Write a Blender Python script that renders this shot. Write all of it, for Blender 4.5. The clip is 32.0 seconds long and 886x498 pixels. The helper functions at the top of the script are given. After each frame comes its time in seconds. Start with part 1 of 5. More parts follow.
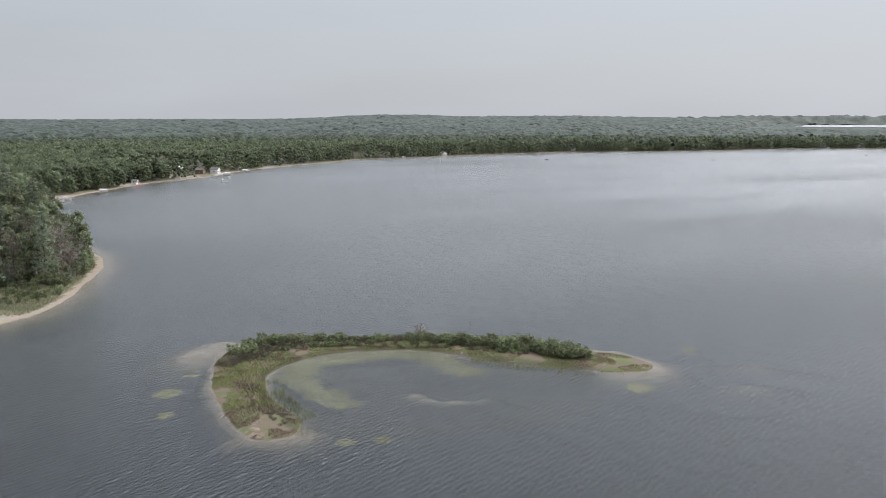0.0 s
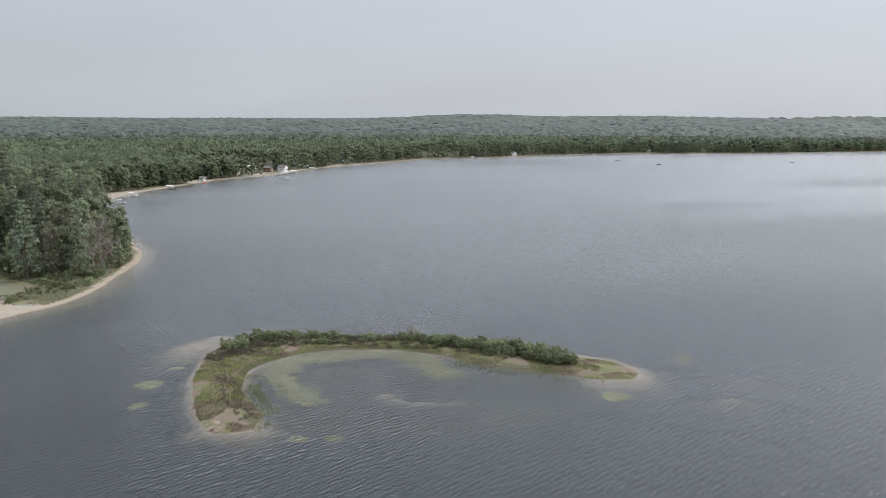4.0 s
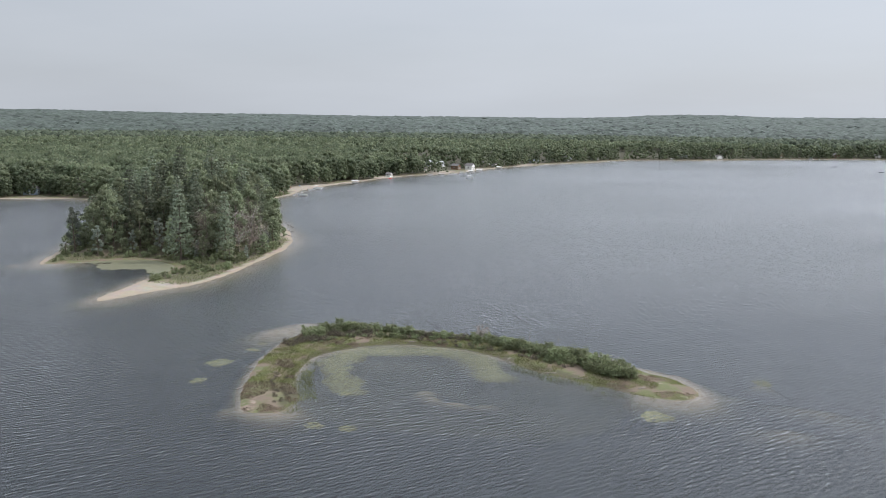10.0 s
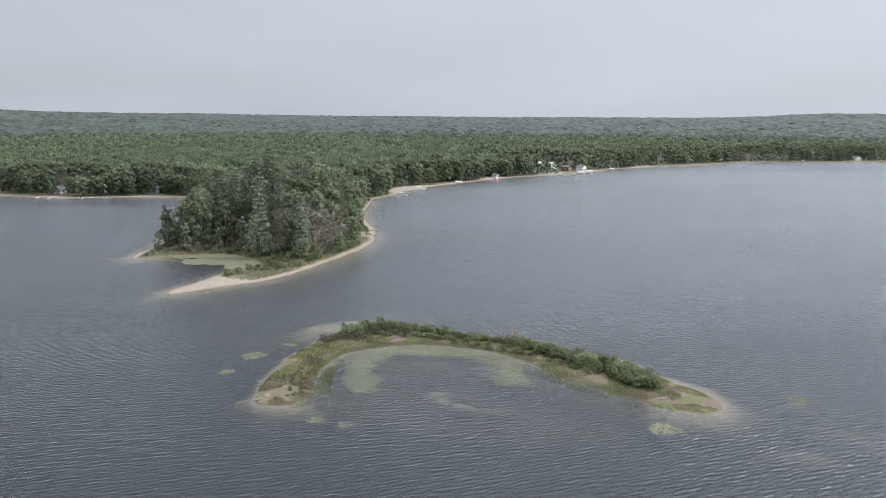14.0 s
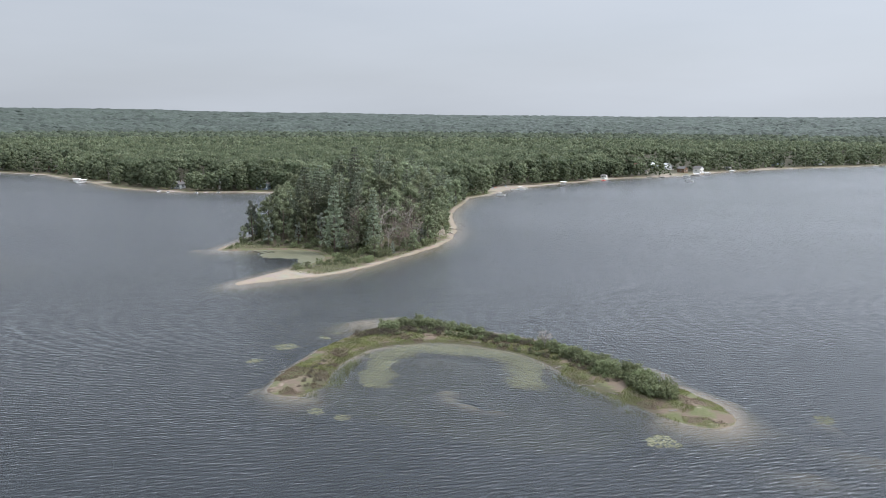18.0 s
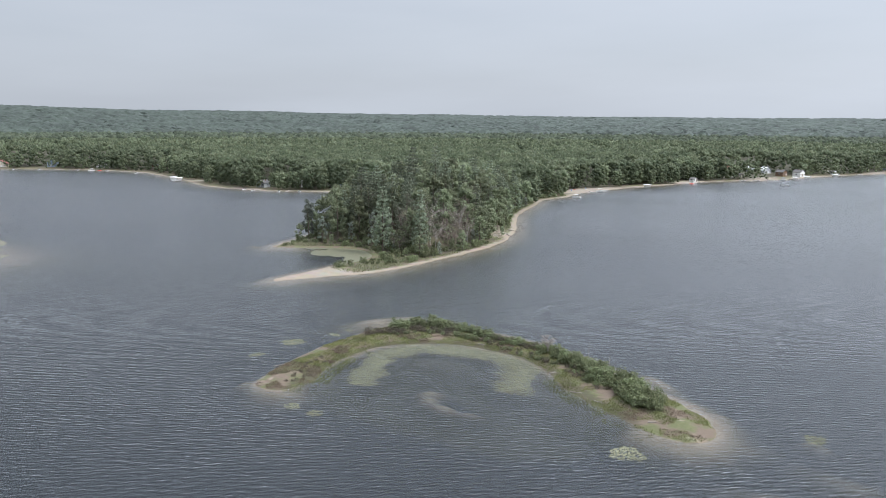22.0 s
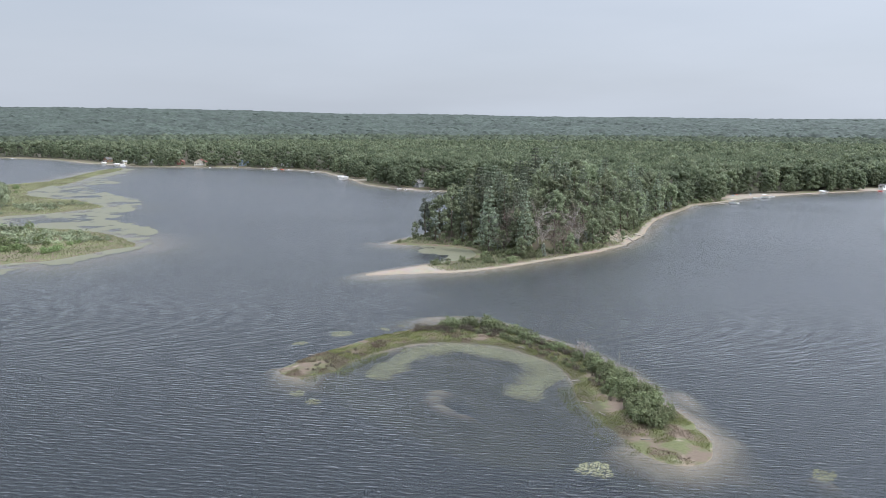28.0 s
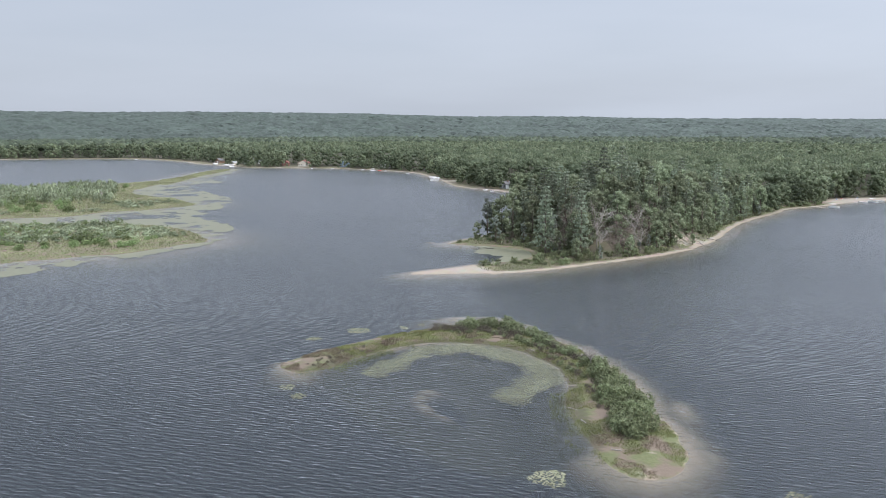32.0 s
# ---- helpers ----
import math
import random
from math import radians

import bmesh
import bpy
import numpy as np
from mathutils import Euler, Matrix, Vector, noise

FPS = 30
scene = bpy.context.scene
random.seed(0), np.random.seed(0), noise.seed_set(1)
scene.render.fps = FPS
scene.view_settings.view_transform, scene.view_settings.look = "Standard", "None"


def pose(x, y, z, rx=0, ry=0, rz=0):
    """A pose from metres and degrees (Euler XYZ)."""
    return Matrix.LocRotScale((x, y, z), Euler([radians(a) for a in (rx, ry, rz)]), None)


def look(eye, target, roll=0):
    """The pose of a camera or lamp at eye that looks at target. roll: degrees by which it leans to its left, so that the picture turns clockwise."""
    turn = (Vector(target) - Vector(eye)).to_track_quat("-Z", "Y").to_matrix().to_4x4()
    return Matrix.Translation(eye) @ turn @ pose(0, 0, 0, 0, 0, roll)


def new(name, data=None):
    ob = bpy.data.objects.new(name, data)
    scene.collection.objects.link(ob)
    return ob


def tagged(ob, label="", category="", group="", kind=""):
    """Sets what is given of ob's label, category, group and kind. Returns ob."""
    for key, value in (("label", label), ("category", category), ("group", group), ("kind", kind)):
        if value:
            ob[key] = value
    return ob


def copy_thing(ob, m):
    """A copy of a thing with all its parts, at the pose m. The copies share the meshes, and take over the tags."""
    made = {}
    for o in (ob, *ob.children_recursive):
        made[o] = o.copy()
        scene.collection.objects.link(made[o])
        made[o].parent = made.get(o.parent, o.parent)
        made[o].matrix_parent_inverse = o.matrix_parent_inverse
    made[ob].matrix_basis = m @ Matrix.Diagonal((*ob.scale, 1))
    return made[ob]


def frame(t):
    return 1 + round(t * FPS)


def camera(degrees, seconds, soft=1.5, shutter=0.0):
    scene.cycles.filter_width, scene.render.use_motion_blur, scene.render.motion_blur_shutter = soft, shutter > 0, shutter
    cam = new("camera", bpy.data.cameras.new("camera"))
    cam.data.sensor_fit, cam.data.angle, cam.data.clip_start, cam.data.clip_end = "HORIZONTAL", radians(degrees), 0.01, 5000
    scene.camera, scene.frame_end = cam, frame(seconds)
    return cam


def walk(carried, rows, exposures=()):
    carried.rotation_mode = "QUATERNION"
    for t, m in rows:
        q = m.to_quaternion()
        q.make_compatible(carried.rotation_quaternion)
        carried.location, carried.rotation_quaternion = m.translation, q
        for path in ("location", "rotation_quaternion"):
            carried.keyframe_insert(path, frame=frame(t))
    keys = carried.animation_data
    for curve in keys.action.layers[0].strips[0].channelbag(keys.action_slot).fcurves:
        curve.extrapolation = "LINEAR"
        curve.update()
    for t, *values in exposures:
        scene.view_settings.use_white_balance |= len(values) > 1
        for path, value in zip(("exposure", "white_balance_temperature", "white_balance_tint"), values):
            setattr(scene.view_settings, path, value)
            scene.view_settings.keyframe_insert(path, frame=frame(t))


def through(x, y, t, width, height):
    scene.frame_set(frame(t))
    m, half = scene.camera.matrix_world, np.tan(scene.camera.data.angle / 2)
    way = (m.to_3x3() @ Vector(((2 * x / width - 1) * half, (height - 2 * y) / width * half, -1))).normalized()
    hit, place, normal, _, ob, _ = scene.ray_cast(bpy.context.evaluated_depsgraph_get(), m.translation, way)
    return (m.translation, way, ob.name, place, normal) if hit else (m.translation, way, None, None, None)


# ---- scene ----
def aim(x, y, z, turn, tilt, roll):
    """A camera pose: turn to the left of +y and tilt below the horizon, in degrees."""
    a, b = radians(turn), radians(tilt)
    ahead = Vector((-math.sin(a) * math.cos(b), math.cos(a) * math.cos(b), -math.sin(b)))
    return look((x, y, z), Vector((x, y, z)) + ahead * 10, roll)


cam = camera(56.60, 32.0, soft=0.7)
walk(cam, [
    (0, aim(-0.00, -150.00, 50.00, 0.000, 8.932, -0.009)),
    (0.5, aim(2.33, -149.78, 50.03, 0.466, 8.920, 0.012)),
    (1, aim(4.75, -149.59, 50.05, 0.925, 8.921, 0.074)),
    (1.5, aim(7.24, -149.43, 50.07, 1.390, 8.922, 0.102)),
    (2, aim(9.79, -149.30, 50.10, 1.854, 8.930, 0.128)),
    (2.5, aim(12.37, -149.18, 50.12, 2.585, 8.930, 0.142)),
    (3, aim(14.99, -149.04, 50.15, 3.407, 8.939, 0.178)),
    (3.5, aim(17.61, -148.84, 50.20, 4.577, 8.951, 0.183)),
    (5.5, aim(28.09, -147.67, 50.50, 9.585, 9.004, 0.327)),
    (6, aim(30.73, -147.30, 50.57, 10.878, 9.012, 0.343)),
    (6.5, aim(33.34, -146.92, 50.61, 12.119, 9.039, 0.424)),
    (7, aim(35.92, -146.45, 50.64, 13.399, 9.069, 0.524)),
    (7.5, aim(38.45, -145.83, 50.68, 14.616, 9.064, 0.584)),
    (8, aim(40.96, -145.04, 50.73, 15.899, 9.070, 0.621)),
    (8.5, aim(43.45, -144.12, 50.79, 17.110, 9.097, 0.694)),
    (9, aim(45.92, -143.18, 50.85, 18.384, 9.055, 0.678)),
    (9.5, aim(48.36, -142.35, 50.86, 19.582, 9.107, 0.730)),
    (10, aim(50.82, -141.51, 50.87, 20.860, 9.119, 0.722)),
    (10.5, aim(53.29, -140.56, 50.89, 22.066, 9.102, 0.672)),
    (11, aim(55.75, -139.49, 50.92, 23.327, 9.115, 0.583)),
    (11.5, aim(58.18, -138.30, 50.95, 24.499, 9.121, 0.492)),
    (12, aim(60.61, -137.07, 50.97, 25.689, 9.106, 0.418)),
    (12.5, aim(63.03, -135.83, 50.99, 26.730, 9.123, 0.378)),
    (13, aim(65.48, -134.60, 51.00, 27.909, 9.122, 0.325)),
    (13.5, aim(67.94, -133.38, 51.02, 28.957, 9.131, 0.291)),
    (14, aim(70.38, -132.11, 51.05, 30.080, 9.114, 0.284)),
    (14.5, aim(72.80, -130.74, 51.07, 31.177, 9.142, 0.282)),
    (16.5, aim(82.24, -124.76, 51.21, 35.674, 9.188, 0.309)),
    (17, aim(84.57, -123.15, 51.22, 36.866, 9.209, 0.343)),
    (17.5, aim(86.80, -121.43, 51.20, 37.965, 9.207, 0.337)),
    (18, aim(88.95, -119.63, 51.15, 39.321, 9.196, 0.322)),
    (18.5, aim(91.06, -117.72, 51.11, 40.770, 9.190, 0.304)),
    (19, aim(93.16, -115.75, 51.09, 41.898, 9.193, 0.295)),
    (19.5, aim(95.23, -113.78, 51.08, 42.396, 9.187, 0.256)),
    (20, aim(97.33, -111.74, 51.08, 43.412, 9.195, 0.243)),
    (20.5, aim(99.44, -109.64, 51.07, 44.813, 9.204, 0.249)),
    (21, aim(101.49, -107.51, 51.04, 46.111, 9.185, 0.253)),
    (21.5, aim(103.44, -105.36, 50.97, 46.770, 9.164, 0.269)),
    (22, aim(105.28, -103.18, 50.88, 47.007, 9.130, 0.297)),
    (22.5, aim(107.04, -100.98, 50.78, 47.500, 9.134, 0.302)),
    (23, aim(108.76, -98.70, 50.67, 48.224, 9.134, 0.290)),
    (23.5, aim(110.60, -96.22, 50.57, 49.302, 9.125, 0.300)),
    (24, aim(112.46, -93.68, 50.46, 50.668, 9.093, 0.280)),
    (24.5, aim(114.27, -91.17, 50.37, 52.003, 9.101, 0.263)),
    (25, aim(115.97, -88.71, 50.27, 53.334, 9.091, 0.251)),
    (25.5, aim(117.52, -86.30, 50.17, 54.601, 9.056, 0.234)),
    (27.5, aim(123.00, -76.93, 49.75, 59.605, 8.992, 0.116)),
    (28, aim(124.20, -74.49, 49.64, 60.885, 8.955, 0.115)),
    (28.5, aim(125.20, -71.96, 49.53, 61.943, 8.932, 0.062)),
    (29, aim(126.09, -69.34, 49.40, 62.388, 8.903, 0.005)),
    (29.5, aim(126.93, -66.65, 49.26, 62.655, 8.885, -0.052)),
    (30, aim(127.77, -63.91, 49.10, 63.755, 8.889, -0.094)),
    (30.5, aim(128.65, -61.12, 48.93, 65.103, 8.876, -0.113)),
    (31, aim(129.61, -58.27, 48.75, 66.475, 8.850, -0.131)),
    (31.5, aim(130.67, -55.37, 48.55, 67.759, 8.800, -0.149)),
    (32, aim(131.82, -52.42, 48.34, 69.169, 8.771, -0.153)),
], exposures=[(0.0, -0.23, 6540, 13), (6.0, -0.13, 6460, 13), (13.0, -0.02, 6350, 13), (25.0, 0.13, 6170, 13), (32.0, 0.17, 6080, 14)])

# ---- sky, sun, exposure ----
SUN_TURN, SUN_UP = radians(58), radians(52)      # clockwise from +y, above the horizon
world = bpy.data.worlds.new("hazy_sky")
scene.world = world
world.use_nodes = True
wn, wl = world.node_tree.nodes, world.node_tree.links
wn.clear()
sky = wn.new("ShaderNodeTexSky")
sky.sky_type, sky.sun_disc = "NISHITA", False
sky.sun_elevation, sky.sun_rotation = SUN_UP, SUN_TURN
sky.altitude, sky.air_density, sky.dust_density, sky.ozone_density = 200, 1.0, 3.5, 2.0
coord = wn.new("ShaderNodeTexCoord")
flatten = wn.new("ShaderNodeMapping")
flatten.inputs["Scale"].default_value = (1.2, 1.2, 7.0)
veil = wn.new("ShaderNodeTexNoise")
veil.inputs["Scale"].default_value, veil.inputs["Detail"].default_value = 2.2, 5.0
veil_ramp = wn.new("ShaderNodeMapRange")
veil_ramp.inputs["From Min"].default_value, veil_ramp.inputs["From Max"].default_value = 0.35, 0.75
veil_ramp.inputs["To Min"].default_value, veil_ramp.inputs["To Max"].default_value = 0.80, 0.92
haze = wn.new("ShaderNodeMix")
haze.data_type = "RGBA"
haze.inputs[7].default_value = (5.95, 6.42, 6.85, 1)   # thin high cloud and haze
back = wn.new("ShaderNodeBackground")
back.inputs["Strength"].default_value = 0.285
out = wn.new("ShaderNodeOutputWorld")
wl.new(coord.outputs["Generated"], flatten.inputs["Vector"])
wl.new(flatten.outputs["Vector"], veil.inputs["Vector"])
wl.new(veil.outputs["Fac"], veil_ramp.inputs["Value"])
wl.new(veil_ramp.outputs["Result"], haze.inputs[0])
wl.new(sky.outputs["Color"], haze.inputs[6])
towards = wn.new("ShaderNodeVectorMath")
towards.operation = "DOT_PRODUCT"
towards.inputs[1].default_value = (math.sin(SUN_TURN) * math.cos(SUN_UP), math.cos(SUN_TURN) * math.cos(SUN_UP), math.sin(SUN_UP))
wl.new(coord.outputs["Generated"], towards.inputs[0])


def graded(value, lo, hi, to_lo, to_hi, kind="SMOOTHSTEP"):
    x = wn.new("ShaderNodeMapRange")
    x.interpolation_type = kind
    for key, v in (("From Min", lo), ("From Max", hi), ("To Min", to_lo), ("To Max", to_hi)):
        x.inputs[key].default_value = v
    wl.new(value, x.inputs["Value"])
    return x.outputs["Result"]


def joined(a, b, how):
    x = wn.new("ShaderNodeMath")
    x.operation = how
    wl.new(a, x.inputs[0])
    wl.new(b, x.inputs[1])
    return x.outputs["Value"]


# the veil glows round the high sun, dims away from it and is even along the hazy horizon
height = wn.new("ShaderNodeSeparateXYZ")
wl.new(coord.outputs["Generated"], height.inputs["Vector"])
facing = towards.outputs["Value"]
glow = joined(graded(height.outputs["Z"], 0.10, 0.5, 0, 1), graded(facing, -0.2, 0.65, 0, 0.62), "MULTIPLY")
glow = joined(glow, graded(facing, 0.78, 1.0, 0, 0.5), "ADD")
glow = joined(glow, graded(facing, -1, 1, 0.265, 0.465, "LINEAR"), "ADD")
lit_veil = wn.new("ShaderNodeVectorMath")
lit_veil.operation = "MULTIPLY"
wl.new(haze.outputs[2], lit_veil.inputs[0])
wl.new(glow, lit_veil.inputs[1])
wl.new(lit_veil.outputs["Vector"], back.inputs["Color"])
wl.new(back.outputs["Background"], out.inputs["Surface"])
sun = new("sun", bpy.data.lights.new("sun", "SUN"))
sun.data.energy, sun.data.angle, sun.data.color = 2.3, radians(1.0), (1.0, 0.95, 0.88)
sun.matrix_world = look((0, 0, 0), (-math.sin(SUN_TURN) * math.cos(SUN_UP), -math.cos(SUN_TURN) * math.cos(SUN_UP), -math.sin(SUN_UP)))

# ---- small tools ----
rng = np.random.default_rng(7)


def value_noise(x, y, size, seed=0):
    """Smooth noise in -1..1 with features of that size in metres."""
    u, v = np.asarray(x, float) / size + seed * 17.3, np.asarray(y, float) / size - seed * 9.1
    i, j = np.floor(u), np.floor(v)
    a, b = u - i, v - j
    a, b = a * a * (3 - 2 * a), b * b * (3 - 2 * b)

    def corner(p, q):
        h = np.sin(p * 127.1 + q * 311.7 + seed * 74.7) * 43758.5453
        return (h - np.floor(h)) * 2 - 1

    return (corner(i, j) * (1 - a) + corner(i + 1, j) * a) * (1 - b) + (corner(i, j + 1) * (1 - a) + corner(i + 1, j + 1) * a) * b


def rough_noise(x, y, size, seed=0, octaves=4):
    total, weight = 0.0, 1.0
    for k in range(octaves):
        total = total + weight * value_noise(x, y, size / 2 ** k, seed + k * 3)
        weight *= 0.5
    return total / 1.9


def smooth(x, a, b):
    s = np.clip((x - a) / (b - a), 0, 1)
    return s * s * (3 - 2 * s)


def rounded(points, n=4):
    """A closed outline through the points, with n pieces a side (Catmull-Rom)."""
    p = np.array(points, float)
    a, b, c, d = np.roll(p, 1, 0), p, np.roll(p, -1, 0), np.roll(p, -2, 0)
    s = (np.arange(n) / n)[None, :, None]
    a, b, c, d = (q[:, None, :] for q in (a, b, c, d))
    q = 0.5 * (2 * b + (c - a) * s + (2 * a - 5 * b + 4 * c - d) * s * s + (3 * b - a - 3 * c + d) * s ** 3)
    return q.reshape(-1, 2)


def inside_by(outline, x, y):
    """The distance to an outline, positive within it."""
    x, y = np.asarray(x, float), np.asarray(y, float)
    if x.size < 3000:
        a, b = outline[:, None, :], np.roll(outline, -1, 0)[:, None, :]
        e, qx, qy = b - a, x.ravel()[None], y.ravel()[None]
        s = np.clip(((qx - a[..., 0]) * e[..., 0] + (qy - a[..., 1]) * e[..., 1]) / ((e ** 2).sum(-1) + 1e-12), 0, 1)
        near = ((qx - a[..., 0] - s * e[..., 0]) ** 2 + (qy - a[..., 1] - s * e[..., 1]) ** 2).min(0)
        rise = np.where(e[..., 1] == 0, 1e-12, e[..., 1])
        cross = ((a[..., 1] > qy) != (b[..., 1] > qy)) & (qx < e[..., 0] * (qy - a[..., 1]) / rise + a[..., 0])
        return (np.where(cross.sum(0) % 2 == 1, 1, -1) * np.sqrt(near)).reshape(x.shape)
    best, odd = np.full(x.shape, 1e18), np.zeros(x.shape, bool)
    for (ax, ay), (bx, by) in zip(outline, np.roll(outline, -1, 0)):
        ex, ey = bx - ax, by - ay
        s = np.clip(((x - ax) * ex + (y - ay) * ey) / (ex * ex + ey * ey + 1e-12), 0, 1)
        best = np.minimum(best, (x - ax - s * ex) ** 2 + (y - ay - s * ey) ** 2)
        if ay != by:
            odd ^= ((ay > y) != (by > y)) & (x < ex * (y - ay) / ey + ax)
    return np.where(odd, 1, -1) * np.sqrt(best)


def mesh_of(name, verts, faces, material, smooth_faces=False):
    """A mesh from arrays of corners and of faces that all have as many corners."""
    verts, faces = np.asarray(verts, np.float32), np.asarray(faces, np.int32)
    me = bpy.data.meshes.new(name)
    k = faces.shape[1]
    me.vertices.add(len(verts))
    me.vertices.foreach_set("co", verts.ravel())
    me.loops.add(faces.size)
    me.loops.foreach_set("vertex_index", faces.ravel())
    me.polygons.add(len(faces))
    me.polygons.foreach_set("loop_start", np.arange(len(faces), dtype=np.int32) * k)
    me.polygons.foreach_set("loop_total", np.full(len(faces), k, np.int32))
    if smooth_faces:
        me.polygons.foreach_set("use_smooth", np.ones(len(faces), bool))
    me.update(calc_edges=True)
    me.validate()
    if material:
        me.materials.append(material)
    return me


def piece(name, me, parent=None, label=""):
    ob = new(name, me)
    if parent:
        ob.parent = parent
    return tagged(ob, label)


def part(name, bm, material, parent=None, label=""):
    me = bpy.data.meshes.new(name)
    bm.to_mesh(me)
    bm.free()
    me.materials.append(material)
    return piece(name, me, parent, label)


def box(sx, sy, sz, x=0, y=0, z=0, bevel=0.0, bm=None):
    """A box whose underside's middle is at x, y, z."""
    bm = bm or bmesh.new()
    made = bmesh.ops.create_cube(bm, size=1, matrix=Matrix.Translation((x, y, z + sz / 2)) @ Matrix.Diagonal((sx, sy, sz, 1)))
    if bevel:
        edges = list({e for v in made["verts"] for e in v.link_edges})
        bmesh.ops.bevel(bm, geom=edges, offset=bevel, segments=1, affect="EDGES")
    return bm


def rod(bm, a, b, r0, r1, n=6):
    """A tapered rod from a to b."""
    a, b = Vector(a), Vector(b)
    m = Matrix.Translation((a + b) / 2) @ (b - a).to_track_quat("Z", "Y").to_matrix().to_4x4()
    bmesh.ops.create_cone(bm, cap_ends=True, segments=n, radius1=r0, radius2=r1, depth=(b - a).length, matrix=m)
    return bm


# ---- materials ----
def shade(name, rough=0.8):
    m = bpy.data.materials.new(name)
    m.use_nodes = True
    n, l = m.node_tree.nodes, m.node_tree.links
    b = n["Principled BSDF"]
    b.inputs["Roughness"].default_value = rough
    return m, n, l, b


def ramp_of(n, stops):
    r = n.new("ShaderNodeValToRGB")
    e = r.color_ramp.elements
    while len(e) < len(stops):
        e.new(0.5)
    for s, (p, c) in zip(e, stops):
        s.position, s.color = p, (*c, 1)
    return r


def noise_of(n, l, scale, detail=4, coords="Object", stretch=None):
    c, t = n.new("ShaderNodeTexCoord"), n.new("ShaderNodeTexNoise")
    t.inputs["Scale"].default_value, t.inputs["Detail"].default_value = scale, detail
    if stretch:
        s = n.new("ShaderNodeMapping")
        s.inputs["Scale"].default_value, s.inputs["Rotation"].default_value = stretch[:3], (0, 0, radians(stretch[3]))
        l.new(c.outputs[coords], s.inputs["Vector"])
        l.new(s.outputs["Vector"], t.inputs["Vector"])
    else:
        l.new(c.outputs[coords], t.inputs["Vector"])
    return t


def mixed(n, l, fac, a, b, kind="MIX"):
    m = n.new("ShaderNodeMix")
    m.data_type, m.blend_type = "RGBA", kind
    for socket, v in ((m.inputs[0], fac), (m.inputs[6], a), (m.inputs[7], b)):
        if isinstance(v, bpy.types.NodeSocket):
            l.new(v, socket)
        elif isinstance(v, tuple):
            socket.default_value = (*v, 1)
        else:
            socket.default_value = v
    return m.outputs[2]


def bumped(n, l, b, height, strength, distance):
    u = n.new("ShaderNodeBump")
    u.inputs["Strength"].default_value, u.inputs["Distance"].default_value = strength, distance
    l.new(height, u.inputs["Height"])
    l.new(u.outputs["Normal"], b.inputs["Normal"])


def plain(name, colour, rough=0.7, scale=3.0, vary=0.25, metal=0.0, bump=0.02):
    """Paint, wood or stone of one colour with stains at two scales."""
    m, n, l, b = shade(name, rough)
    b.inputs["Metallic"].default_value = metal
    big, fine = noise_of(n, l, scale, 3), noise_of(n, l, scale * 9, 3)
    dark = tuple(c * (1 - vary) for c in colour)
    light = tuple(min(c * (1 + vary), 0.9) for c in colour)
    first = mixed(n, l, big.outputs["Fac"], dark, light)
    l.new(mixed(n, l, 0.35, first, fine.outputs["Color"], "SOFT_LIGHT"), b.inputs["Base Color"])
    if bump:
        bumped(n, l, b, fine.outputs["Fac"], 0.5, bump)
    return m


def foliage(name, dark, mid, light, rough=0.55, per_object=True, through=0.42, grain=0.05):
    """Leaves: each clump a little different, each tree more so."""
    m, n, l, b = shade(name, rough)
    b.inputs["Specular IOR Level"].default_value = 0.18
    g, o = n.new("ShaderNodeNewGeometry"), n.new("ShaderNodeObjectInfo")
    leaf = ramp_of(n, [(0.0, dark), (0.5, mid), (1.0, light)])
    l.new(g.outputs["Random Per Island"], leaf.inputs["Fac"])
    patch = noise_of(n, l, grain, 3)
    spread = n.new("ShaderNodeMapRange")
    spread.inputs["To Min"].default_value, spread.inputs["To Max"].default_value = 0.62, 1.3
    l.new(o.outputs["Random"] if per_object else patch.outputs["Fac"], spread.inputs["Value"])
    if not per_object:
        spread.inputs["From Min"].default_value, spread.inputs["From Max"].default_value = 0.3, 0.7
    hue = n.new("ShaderNodeHueSaturation")
    shift = n.new("ShaderNodeMapRange")
    shift.inputs["To Min"].default_value, shift.inputs["To Max"].default_value = 0.485, 0.515
    l.new(o.outputs["Random"] if per_object else g.outputs["Random Per Island"], shift.inputs["Value"])
    l.new(shift.outputs["Result"], hue.inputs["Hue"])
    l.new(spread.outputs["Result"], hue.inputs["Value"])
    l.new(leaf.outputs["Color"], hue.inputs["Color"])
    l.new(hue.outputs["Color"], b.inputs["Base Color"])
    t, mix = n.new("ShaderNodeBsdfTranslucent"), n.new("ShaderNodeMixShader")
    lit = n.new("ShaderNodeHueSaturation")          # transmitted colour raised by half, to brighten the dark crowns
    lit.inputs["Value"].default_value = 1.5
    l.new(hue.outputs["Color"], lit.inputs["Color"])
    l.new(lit.outputs["Color"], t.inputs["Color"])
    mix.inputs["Fac"].default_value = through
    l.new(b.outputs["BSDF"], mix.inputs[1])
    l.new(t.outputs["BSDF"], mix.inputs[2])
    l.new(mix.outputs["Shader"], n["Material Output"].inputs["Surface"])
    return m


